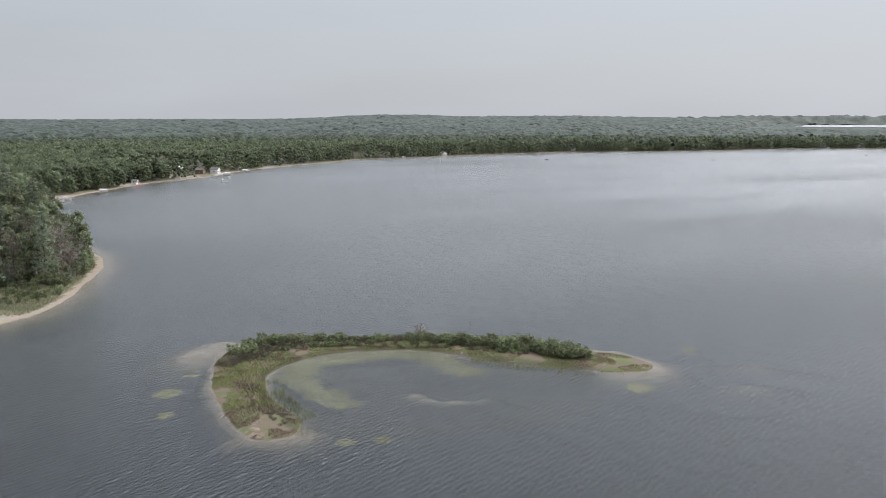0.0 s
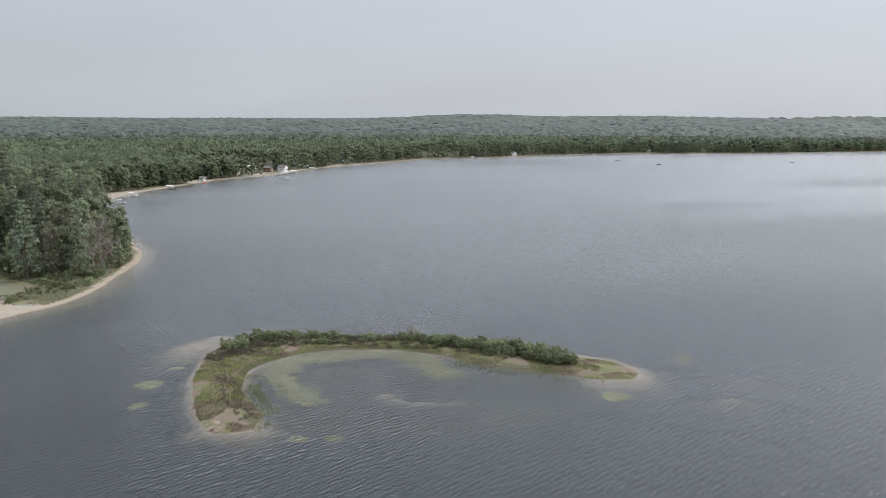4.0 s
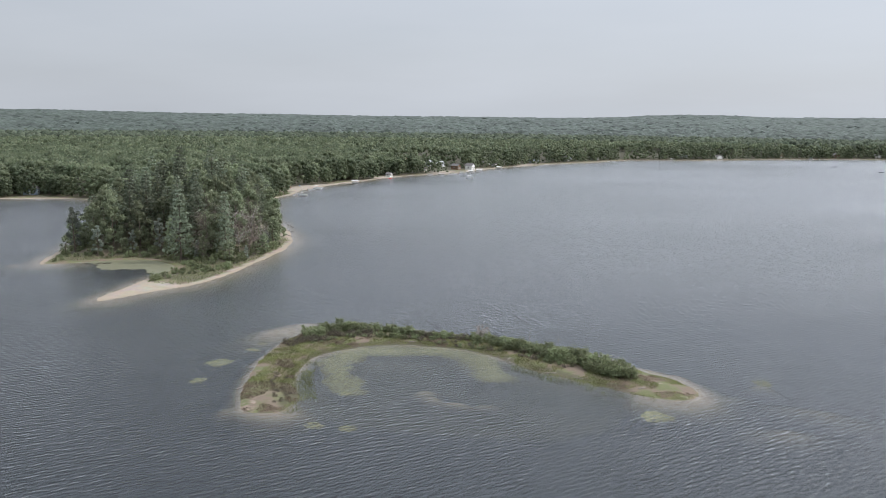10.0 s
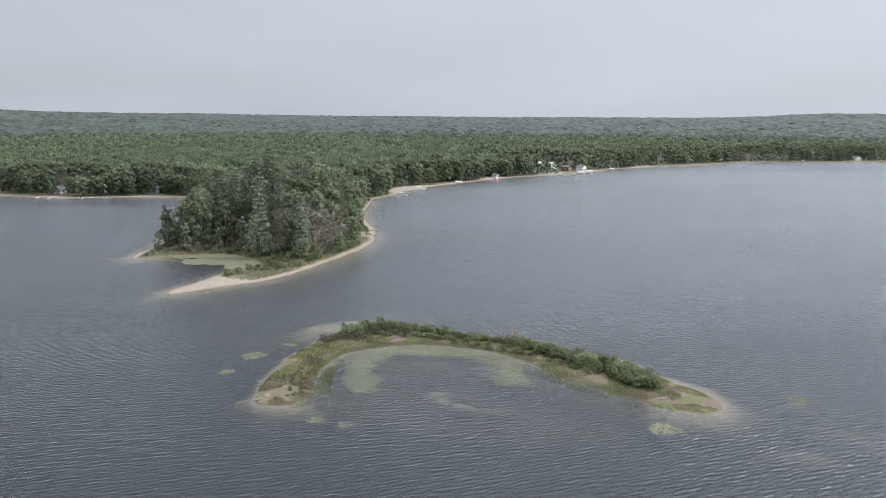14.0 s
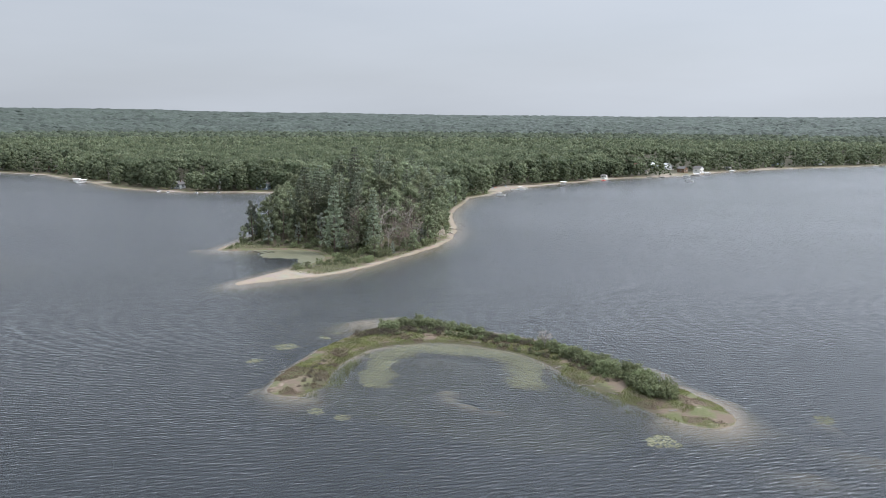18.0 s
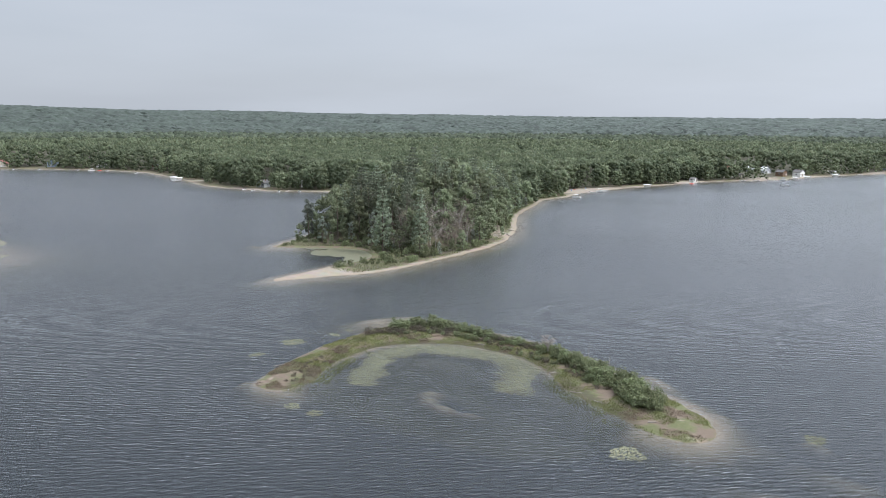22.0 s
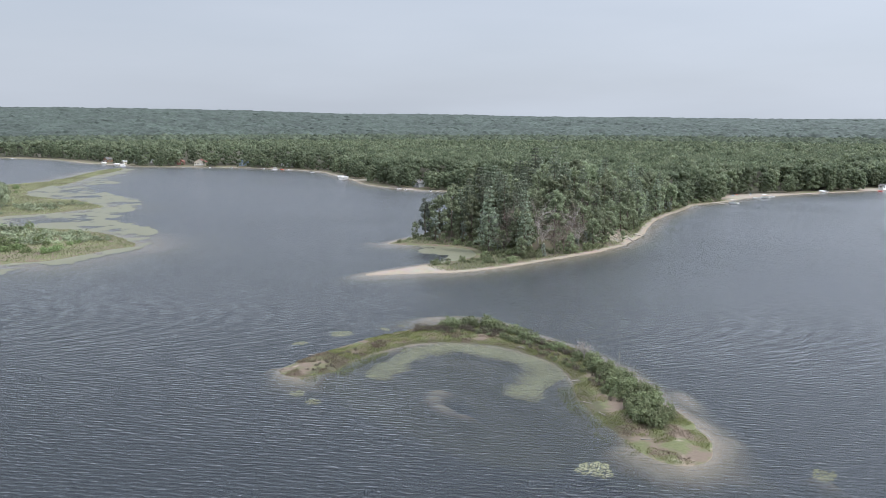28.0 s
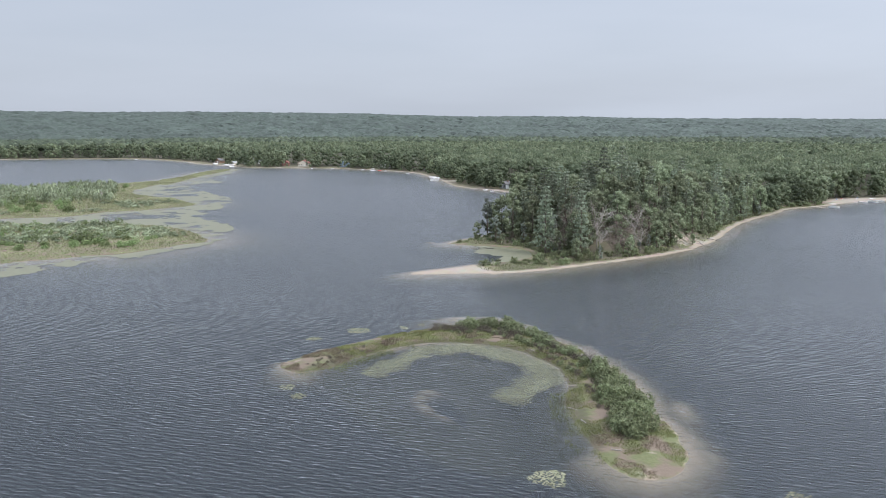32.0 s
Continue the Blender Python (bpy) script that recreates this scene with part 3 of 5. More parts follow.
weedy = 0.85 * smooth(inside_by(rounded([(-24, -20), (-33, 2), (-32, 14), (-24, 22), (-8, 25), (4, 20.5), (18, 14), (32, 9), (22, -10), (-10, -18)], 3), px, py), -2, 2) * smooth(np.hypot((px - 1) / 2.0, py + 4), 3.0, 5.5)
tint = ground.data.color_attributes.new("cover", "FLOAT_COLOR", "POINT")
tint.data.foreach_set("color", np.stack([sand, grassy, weedy, np.ones_like(sand)], 1).astype(np.float32).ravel())


def floor_at(x, y):
    """Height of the ground mesh at places."""
    x, y = np.atleast_1d(np.asarray(x, float)), np.atleast_1d(np.asarray(y, float))
    i, j = np.clip(np.searchsorted(gx, x) - 1, 0, nx - 2), np.clip(np.searchsorted(gy, y) - 1, 0, ny - 2)
    u, v = (x - gx[i]) / (gx[i + 1] - gx[i]), (y - gy[j]) / (gy[j + 1] - gy[j])
    g = GZ.reshape(ny, nx)
    return ((g[j, i] * (1 - u) + g[j, i + 1] * u) * (1 - v) + (g[j + 1, i] * (1 - u) + g[j + 1, i + 1] * u) * v,)


water = tagged(new("water", mesh_of("water", [(-2600, -2000, 0), (2600, -2000, 0), (2600, 1700, 0), (-2600, 1700, 0)], [(0, 1, 2, 3)], WATER)),
               "grey-blue rippled lake water", "lake", kind="structure")

fan = [(math.sin(radians(a)) * r, 100 + math.cos(radians(a)) * r, 22.0) for r in (3380, 4480) for a in (24.2, 27, 30, 33, 36.5)]
far_lake = tagged(new("far_lake", mesh_of("far_lake", fan, [(i, i + 5, i + 6, i + 1) for i in range(4)], WATER)), "distant second lake beyond the woods", "lake", kind="structure")


# ---- plants: the kinds ----
def leaf_cloud(clumps, per, size, rg, flat=1.0, up=0.25, loose=0.28):
    """Many small leafy blades round the clumps (x, y, z, radius): corners and faces."""
    c = np.repeat(np.asarray(clumps, float), per, 0)
    k = len(c)
    d = rg.normal(size=(k, 3)) + (0, 0, up)
    d /= np.linalg.norm(d, axis=1)[:, None]
    at = c[:, :3] + d * (c[:, 3] * rg.uniform(0.55, 1.08, k))[:, None] * (1, 1, flat)
    normal = d + rg.normal(size=(k, 3)) * loose + (0, 0, 0.2)
    normal /= np.linalg.norm(normal, axis=1)[:, None]
    side = np.cross(normal, rg.normal(size=(k, 3)))
    side /= np.linalg.norm(side, axis=1)[:, None]
    other = np.cross(normal, side)
    s = (size * rg.uniform(0.55, 1.35, k))[:, None] / 2
    r = lambda: rg.uniform(0.6, 1.2, k)[:, None]
    verts = np.stack([at + side * s * r(), at + other * s * r() * 0.8, at - side * s * r(), at - other * s * r() * 0.8], 1).reshape(-1, 3)
    return verts, np.arange(4 * k).reshape(k, 4)


def lumps(clumps, rg, keep=0.6):
    """An uneven twenty-sided lump of closed foliage within each clump (x, y, z, radius)."""
    g = (1 + 5 ** 0.5) / 2
    v = np.array([(-1, g, 0), (1, g, 0), (-1, -g, 0), (1, -g, 0), (0, -1, g), (0, 1, g), (0, -1, -g), (0, 1, -g), (g, 0, -1), (g, 0, 1), (-g, 0, -1), (-g, 0, 1)]) / math.hypot(1, g)
    f = np.array([(0, 11, 5), (0, 5, 1), (0, 1, 7), (0, 7, 10), (0, 10, 11), (1, 5, 9), (5, 11, 4), (11, 10, 2), (10, 7, 6), (7, 1, 8), (3, 9, 4), (3, 4, 2), (3, 2, 6), (3, 6, 8), (3, 8, 9), (4, 9, 5), (2, 4, 11), (6, 2, 10), (8, 6, 7), (9, 8, 1)])
    c = np.asarray(clumps, float)
    at = c[:, None, :3] + v[None] * (c[:, 3] * keep)[:, None, None] * rg.uniform(0.7, 1.2, (len(c), 12))[:, :, None]
    return at.reshape(-1, 3), (f[None] + 12 * np.arange(len(c))[:, None, None]).reshape(-1, 3)


def leafy_lumps(clumps, per, size, rg, flat=1.0, loose=1.2):
    """Lumps and the leaves round them, as one set of corners and triangles."""
    v0, f0 = lumps(clumps, rg)
    v1, f1 = leaf_cloud(clumps, per, size, rg, flat, loose=loose)
    f1 = np.concatenate([f1[:, [0, 1, 2]], f1[:, [0, 2, 3]]]) + len(v0)
    return np.concatenate([v0, v1]), np.concatenate([f0, f1])


def limbs(bm, rg, base, top, r0, count, reach, start, n=5, droop=0.25):
    """Limbs that leave a trunk and thin out towards their tips; gives the tips."""
    base, top, tips = Vector(base), Vector(top), []
    for i in range(count):
        f = start + (0.97 - start) * (i + rg.uniform(0, 0.8)) / count
        a = base.lerp(top, f)
        turn = i * 2.4 + rg.uniform(-0.5, 0.5)
        long = reach * (1.1 - 0.75 * f) * rg.uniform(0.7, 1.2)
        tip = a + Vector((math.cos(turn) * long, math.sin(turn) * long, long * rg.uniform(droop, droop + 0.5)))
        rod(bm, a, tip, r0 * (1 - f) * 0.55 + 0.03, 0.02, n)
        tips.append(tip)
    return tips


def make_oak(seed, high, wide, leaf, bark, per=46, size=0.85):
    rg = np.random.default_rng(seed)
    tree = new("oak_tree")
    bm = bmesh.new()
    lean = Vector((rg.uniform(-0.6, 0.6), rg.uniform(-0.6, 0.6), high * 0.86))
    rod(bm, (0, 0, -0.6), lean * 0.5, 0.3, 0.2, 7)
    rod(bm, lean * 0.5, lean, 0.2, 0.05, 6)
    tips = limbs(bm, rg, (0, 0, 0), lean, 0.28, 9, wide * 0.75, 0.2)
    part("trunk", bm, bark, tree)
    clumps = [(*t, rg.uniform(0.24, 0.36) * wide) for t in tips]
    for _ in range(11):
        a, f = rg.uniform(0, 6.28), rg.uniform(0.14, 1.0)
        w = wide * math.sqrt(max(0.05, 1 - ((f - 0.5) / 0.55) ** 2)) * rg.uniform(0.35, 0.75)
        clumps.append((math.cos(a) * w, math.sin(a) * w, high * f * 0.93, rg.uniform(0.22, 0.36) * wide))
    clumps.append((lean.x, lean.y, high * 0.93, 0.3 * wide))
    v, f = leafy_lumps(clumps, per, size, rg, 0.85)
    piece("crown", mesh_of("crown", v, f, leaf), tree)
    return tree


def make_pine(seed, high, wide, leaf, bark, bare=0.22, levels=15):
    rg = np.random.default_rng(seed)
    tree = new("pine_tree")
    bm = bmesh.new()
    rod(bm, (0, 0, -0.6), (0, 0, high), 0.27, 0.03, 7)
    clumps = []
    for i in range(levels):
        f = bare + (0.98 - bare) * i / (levels - 1)
        long = wide * (1.06 - f) ** 0.75 * rg.uniform(0.75, 1.15) + 0.25
        for k in range(5):
            turn = i * 1.1 + k * 1.2566 + rg.uniform(-0.3, 0.3)
            reach = long * rg.uniform(0.6, 1.15)
            tip = Vector((math.cos(turn) * reach, math.sin(turn) * reach, high * f + reach * rg.uniform(-0.05, 0.28)))
            if k < 4:
                rod(bm, (0, 0, high * f), tip, 0.06, 0.015, 3)
            clumps.append((*tip, 0.42 + 0.16 * reach))
            if reach > 1.5:
                clumps.append((tip.x * 0.55, tip.y * 0.55, high * f + (tip.z - high * f) * 0.5 + 0.1, 0.4 + 0.13 * reach))
    part("trunk", bm, bark, tree)
    v, f = leaf_cloud(clumps, 9, 0.85, rg, 0.6)
    piece("crown", mesh_of("crown", v, f, leaf), tree)
    return tree


def branch_out(bm, rg, a, way, long, r, depth):
    b = a + way * long
    rod(bm, a, b, r, r * 0.6, 5 if depth > 2 else 3)
    if depth == 0:
        return
    for _ in range(4 if depth == 3 else 3):
        turn = Vector(rg.normal(size=3)) * 0.62 + way + Vector((0, 0, 0.12))
        branch_out(bm, rg, a.lerp(b, rg.uniform(0.45, 1.0)), turn.normalized(), long * rg.uniform(0.5, 0.72), r * 0.55, depth - 1)


def make_bare_tree(seed, high, bark, name="dead_tree"):
    rg = np.random.default_rng(seed)
    tree = new(name)
    bm = bmesh.new()
    branch_out(bm, rg, Vector((0, 0, -0.4)), Vector((0.04, 0.02, 1)).normalized(), high * 0.52, 0.2, 3)
    part("trunk", bm, bark, tree)
    bm = bmesh.new()
    for _ in range(11):
        branch_out(bm, rg, Vector((0, 0, high * rg.uniform(0.22, 0.55))), Vector((*rg.normal(size=2), 0.7)).normalized(), high * 0.27, 0.08, 2)
    part("branch", bm, bark, tree)
    if high > 10:
        sprays = [(*(rg.normal(size=2) * high * 0.13), high * rg.uniform(0.35, 0.95), high * 0.09) for _ in range(16)]
        v, f = leaf_cloud(sprays, 26, 0.3, rg, 1.2, loose=2.0)
        tagged(piece("twig_spray", mesh_of("twig_spray", v, f, BRUSH), tree, "fine grey-brown twigs"), kind="stuff")
    return tree


def make_shrub(seed, high, wide, leaf, bark, count=9, per=46, size=0.36, name="shrub"):
    rg = np.random.default_rng(seed)
    bush = new(name)
    bm, clumps = bmesh.new(), []
    for i in range(count):
        turn, out = rg.uniform(0, 6.28), wide * math.sqrt(rg.uniform(0, 1)) * 0.8
        h = high * rg.uniform(0.45, 0.9) * (1 - 0.35 * out / wide)
        tip = Vector((math.cos(turn) * out, math.sin(turn) * out, h))
        rod(bm, (tip.x * 0.25, tip.y * 0.25, -0.15), tip, 0.035, 0.012, 3)
        clumps.append((*tip, rg.uniform(0.26, 0.42) * min(wide, high)))
        clumps.append((tip.x, tip.y, h * 0.45, rg.uniform(0.3, 0.4) * min(wide, high)))
    part("stem", bm, bark, bush)
    v, f = leaf_cloud(clumps, per // 2, size, rg, 0.95)
    v[:, 2] = np.maximum(v[:, 2], 0.02)
    piece("foliage", mesh_of("foliage", v, f, leaf), bush)
    return bush


def plant(kind, x, y, z, size, turn, lean=0.0):
    return copy_thing(kind, Matrix.LocRotScale((x, y, z), Euler((lean, 0, turn)), None) @ Matrix.Diagonal((size, size, size * (0.92 + 0.16 * ((turn * 7) % 1)), 1)))


def scatter(x0, x1, y0, y1, step, rg):
    """Uneven places, about one for each square of that step."""
    x, y = np.meshgrid(np.arange(x0, x1, step), np.arange(y0, y1, step))
    return x.ravel() + rg.uniform(-0.46, 0.46, x.size) * step, y.ravel() + rg.uniform(-0.46, 0.46, x.size) * step


def wood_line(x, y):
    """How far a place lies within the woods: set back from the beaches, clear round the cottages and on the point's sandy end."""
    z, land, isle = ground_height(x, y)
    back = land - (5.2 + 4.2 * value_noise(x, y, 38, 3))
    point = (x > -215) & (y < 290)
    point |= (x > -300) & (y < 300)
    back = np.where(x < -865, back - 9 - 6 * value_noise(x, y, 55, 8), back)               # the open sandy bank
    back = np.where(point, land - 4.5 - 2.5 * value_noise(x, y, 16, 6), back)
    front = (y - (81 + (x + 172) * 0.18)) * 1.0
    back = np.where((x > -190) & (y < 130), np.minimum(back, front), back)
    back = np.minimum(back, (np.hypot((x + 139) / 1.0, (y - 153) / 1.3) - 5.5))        # the eroded bank
    back = np.minimum(back, np.hypot((x + 244) / 0.38, (y - 368)) - 32)                  # the bathing beach
    for hx, hy, r in CLEARINGS:
        back = np.minimum(back, np.hypot(x - hx, y - hy) - r)
    return back, z


def lakeward(x, y):
    """The turn, in radians, that faces the open water from a place on the shore."""
    e = 6.0
    d = inside_by(LAKE, np.array([x + e, x - e, x, x]), np.array([y, y, y + e, y - e]))
    return math.atan2(d[2] - d[3], d[0] - d[1])


COTTAGES = [(-262, 340), (-285, 462), (-268, 505), (-272, 602), (-258, 626), (-244, 622), (-224, 612), (-213, 622), (-218, 690), (-190, 776), (-164,
            830), (-140, 880), (-45, 985), (0, 1000), (76, 1082), (150, 1140), (205, 1166), (292, 1185), (440, 1240), (610, 1310), (672, 1318), (738,
            1318), (-838, 78), (-826, 92), (-770, 128), (-792, 112), (-745, 168), (-700, 200), (-640, 228), (-413, 204), (-392, 222), (-366, 240),
            (-885, 50), (-1062, -10)]
CLEARINGS = [(-246, 588, 22), (-228, 586, 16), (-242, 486, 15), (-236, 500, 10), (-822, 52, 16), (-500, 200, 9), (-402, 192, 7), (-258, 566, 20), (-236, 604, 27), (-262, 612, 16), (-222, 585, 14), (-780, 122, 10), (-868, 44, 20), (-832, 68, 14), (-762, 116, 13), (-738, 150, 11)]
for x, y in COTTAGES:
    a = lakeward(x, y)
    if -430 < x < -350 or y == 340:
        CLEARINGS.append((x, y, 4.5))
        continue
    CLEARINGS += [(x, y, 6.0), (x + 9 * math.cos(a + 0.25), y + 9 * math.sin(a + 0.25), 3.5)]
rg = np.random.default_rng(21)
oaks = [make_oak(i, h, w, OAK, BARK) for i, h, w in ((1, 17, 5.2), (2, 19, 5.6), (3, 15, 4.6), (4, 20, 5.0))]
poplars = [make_oak(i, h, w, POPLAR, BARK, 42, 0.75) for i, h, w in ((11, 13, 2.5), (12, 15, 2.8))]
pines = [make_pine(i, h, w, PINE, BARK, b) for i, h, w, b in ((21, 20, 4.4, 0.10), (22, 22, 4.2, 0.14), (23, 16, 3.6, 0.05), (24, 18, 4.6, 0.10))]
bare = [make_bare_tree(i, h, m) for i, h, m in ((31, 16, DEADWOOD), (32, 14, REDTWIG), (33, 17, REDTWIG))]
for kind, label, category in ((oaks, "tall green oak with a full rounded crown", "tree"), (poplars, "slender tree with pale silvery green leaves", "tree"),
                              (pines, "tall dark green pine with layered boughs", "tree"), (bare, "leafless grey tree with bare branching twigs", "tree")):
    for tree in kind:
        tagged(tree, label, category, "trees on the wooded point")
for tree in poplars:
    tree.name = "poplar_tree"

# ---- the wooded point ----
tx, ty = scatter(-222, -104, 70, 262, 6.4, rg)
back, tz = wood_line(tx, ty)
order = np.argsort(ty + 0.35 * tx)
first, chosen = {}, 0
for i in order:
    if back[i] < 0 or chosen >= 300:
        continue
    x, y, z = tx[i], ty[i], tz[i]
    edge, pick = back[i] < 7, rg.uniform()
    greyness = 1.25 * math.exp(-((x + 123) / 13) ** 2 - ((y - 113) / 16) ** 2)
    if pick < greyness * 0.85:
        kind, size = bare[rg.integers(3)], rg.uniform(0.8, 1.15)
    elif y > 140 and x > -210:
        kind, size = (oaks[rg.integers(4)], rg.uniform(0.8, 1.05)) if rg.uniform() < 0.85 else (pines[rg.integers(4)], rg.uniform(0.8, 1.05))
    elif edge and pick < 0.42:
        kind, size = poplars[rg.integers(2)], rg.uniform(0.65, 1.0)
    elif pick < 0.56:
        kind, size = pines[rg.integers(4)], rg.uniform(0.72, 1.12)
    else:
        kind, size = oaks[rg.integers(4)], rg.uniform(0.7, 1.0)
    if edge:
        size *= rg.uniform(0.68, 1.0)
    plant(kind, x, y, z, size * 1.08, rg.uniform(0, 6.28))
    chosen += 1
# young trees that close the wood's front down to the ground
tx, ty = scatter(-222, -104, 70, 262, 4.6, rg)
back, tz = wood_line(tx, ty)
for i in np.nonzero((back > -1.0) & (back < 9) & (rg.uniform(size=len(tx)) < 0.55))[0]:
    kind = poplars[rg.integers(2)] if rg.uniform() < 0.4 else oaks[rg.integers(4)]
    plant(kind, tx[i], ty[i], tz[i] - 0.2, rg.uniform(0.26, 0.5), rg.uniform(0, 6.28))
for kind in oaks + poplars + pines + bare:
    x, y = -168 - 16 * rg.uniform(), 140 + 55 * rg.uniform()
    kind.matrix_basis = Matrix.Translation((x, y, float(floor_at(x, y)[0][0])))

# ---- woods along the shores and beyond ----
def canopy(name, base, grain):
    """A closed leafy canopy: the leaves' mottling and relief on top of each tree's own tone."""
    m = base.copy()
    m.name = name
    n, l = m.node_tree.nodes, m.node_tree.links
    b, t = n["Principled BSDF"], n["Translucent BSDF"]
    tone = b.inputs["Base Color"].links[0].from_socket
    clump, leaf = noise_of(n, l, grain, 5), noise_of(n, l, grain * 3.7, 3)
    span = n.new("ShaderNodeMapRange")
    span.inputs["From Min"].default_value, span.inputs["From Max"].default_value = 0.34, 0.66
    span.inputs["To Min"].default_value, span.inputs["To Max"].default_value = 0.75, 1.22
    l.new(clump.outputs["Fac"], span.inputs["Value"])
    h = n.new("ShaderNodeHueSaturation")
    l.new(tone, h.inputs["Color"])
    l.new(span.outputs["Result"], h.inputs["Value"])
    l.new(h.outputs["Color"], b.inputs["Base Color"])
    l.new(h.outputs["Color"], t.inputs["Color"])
    bumped(n, l, b, leaf.outputs["Fac"], 0.6, 0.25 / grain)
    return m


def tree_tones(name, base):
    """Leaves whose tone goes by the tree that they belong to, and only a little by the leaf."""
    m = base.copy()
    m.name = name
    n, l = m.node_tree.nodes, m.node_tree.links
    tone, ramp = n.new("ShaderNodeAttribute"), n["Color Ramp"]
    tone.attribute_name = "tone"
    blend = n.new("ShaderNodeMath")
    blend.operation = "MULTIPLY_ADD"
    blend.inputs[1].default_value = 0.3
    part_of = n.new("ShaderNodeMath")
    part_of.operation = "MULTIPLY"
    part_of.inputs[1].default_value = 0.7
    l.new(n["Geometry"].outputs["Random Per Island"], blend.inputs[0])
    l.new(tone.outputs["Fac"], part_of.inputs[0])
    l.new(part_of.outputs["Value"], blend.inputs[2])
    l.new(blend.outputs["Value"], ramp.inputs["Fac"])
    return m


LEAFY = tree_tones("shore_leaves", WOODS)
CANOPY, HAZED_CANOPY = canopy("woods_canopy_leaves", tree_tones("inland_tones", INLAND), 0.7), canopy("far_canopy_leaves", HAZED_WOODS, 0.1)

def repeat_mesh(forms, x, y, z, size, tall, which, rg):
    """Copies of small forms at many places, joined into one set of corners and faces."""
    verts, faces, tones, total = [], [], [], 0
    turn = rg.uniform(0, 6.28, len(x))
    for k, (v, f) in enumerate(forms):
        pick = np.nonzero(which == k)[0]
        if not len(pick):
            continue
        c, s, w = np.cos(turn[pick])[:, None], np.sin(turn[pick])[:, None], size[pick][:, None]
        vx = (v[None, :, 0] * c - v[None, :, 1] * s) * w + x[pick][:, None]
        vy = (v[None, :, 0] * s + v[None, :, 1] * c) * w + y[pick][:, None]
        vz = v[None, :, 2] * tall[pick][:, None] + z[pick][:, None]
        verts.append(np.stack([vx, vy, vz], 2).reshape(-1, 3))
        faces.append((f[None] + (np.arange(len(pick)) * len(v))[:, None, None]).reshape(-1, f.shape[1]) + total)
        tones.append(np.repeat(rg.uniform(size=len(pick)), len(v)))
        total += len(pick) * len(v)
    return np.concatenate(verts), np.concatenate(faces), np.concatenate(tones)


def leafy_form(seed, per, size, count=9):
    """A whole broad tree, 17 m high, leafy to the ground."""
    rg = np.random.default_rng(seed)
    clumps = []
    for k in range(count):
        a, f = k * 2.4 + rg.uniform(-0.5, 0.5), 0.13 + 0.76 * k / (count - 1)
        w = 5.4 * math.sqrt(max(0.05, 1 - ((f - 0.5) / 0.58) ** 2)) * rg.uniform(0.45, 0.8)
        clumps.append((math.cos(a) * w, math.sin(a) * w, 17 * f, rg.uniform(1.7, 2.6)))
    clumps += [(0, 0, 8, 3.6), (0.5, -0.4, 13.2, 2.8)]
    v, f = leafy_lumps(clumps, per, size, rg)
    v[:, 2] = np.maximum(v[:, 2], 0.3)
    return v, f


def cone_form(seed, per, size):
    """A narrow conifer of layered boughs, 19 m high."""
    rg = np.random.default_rng(seed)
    clumps = [(math.cos(i * 2.4) * 2.3 * (1 - i / 15), math.sin(i * 2.4) * 2.3 * (1 - i / 15), 1.5 + 16.6 * i / 13, 1.9 * (1 - i / 17)) for i in range(14)]
    return leafy_lumps(clumps, per, size, rg, 0.6, 0.4)


def crown_form(seed, per, size, count=6):
    """The upper crown of a tree in the closed woods: one metre in radius and height."""
    rg = np.random.default_rng(seed)
    clumps = [(math.cos(k * 2.4) * 0.62 * rg.uniform(0.7, 1.1), math.sin(k * 2.4) * 0.62 * rg.uniform(0.7, 1.1), rg.uniform(0.70, 0.9), rg.uniform(0.3, 0.45)) for k in range(count)] + [(0, 0, 0.82, 0.6)]
    v, f = leafy_lumps(clumps, per, size, rg)
    v[:, 2] = 0.8 + (v[:, 2] - 0.8) * 0.36
    return v, f


def dome_form(seed, n=6):
    """An uneven leafy crown seen from far off: one metre in radius and height."""
    rg = np.random.default_rng(seed)
    rings = ((1.02, 0.60), (0.84, 0.88))
    v = [(math.cos(i * 2 * math.pi / n + k * 0.5) * r * rg.uniform(0.7, 1.25), math.sin(i * 2 * math.pi / n + k * 0.5) * r * rg.uniform(0.7, 1.25), h * rg.uniform(0.9, 1.07))
         for k, (r, h) in enumerate(rings) for i in range(n)] + [(0, 0, rg.uniform(0.95, 1.06))]
    f = [t for i in range(n) for t in ((i, (i + 1) % n, n + i), ((i + 1) % n, n + (i + 1) % n, n + i))]
    f += [(n + i, n + (i + 1) % n, 2 * n) for i in range(n)]
    return np.array(v), np.array(f)


def in_sight(x, y, margin=0):
    turn = np.degrees(np.arctan2(-(x - 70), y + 110))
    return (turn > -37 - margin) & (turn < 104 + margin)


rg = np.random.default_rng(5)
wx, wy = scatter(-1460, 1060, -420, 1640, 7.4, rg)
near = in_sight(wx, wy, 3) & (np.hypot(wx, wy) < 1860)
wx, wy = wx[near], wy[near]
back, wz = wood_line(wx, wy)
off = np.hypot(wx - 70, wy + 110)
apart = (wx > -222) & (wx < -104) & (wy < 262) & (wy > 60)


def woods(name, pick, forms, wide, high, which, material, label):
    v, f, tone = repeat_mesh(forms, wx[pick], wy[pick], wz[pick], wide, high, which, rg)
    ob = tagged(new(name, mesh_of(name, v, f, material)), label, "woods", kind="stuff")
    shade_of = ob.data.color_attributes.new("tone", "FLOAT_COLOR", "POINT")
    shade_of.data.foreach_set("color", np.repeat(tone[:, None], 4, 1).astype(np.float32).ravel())


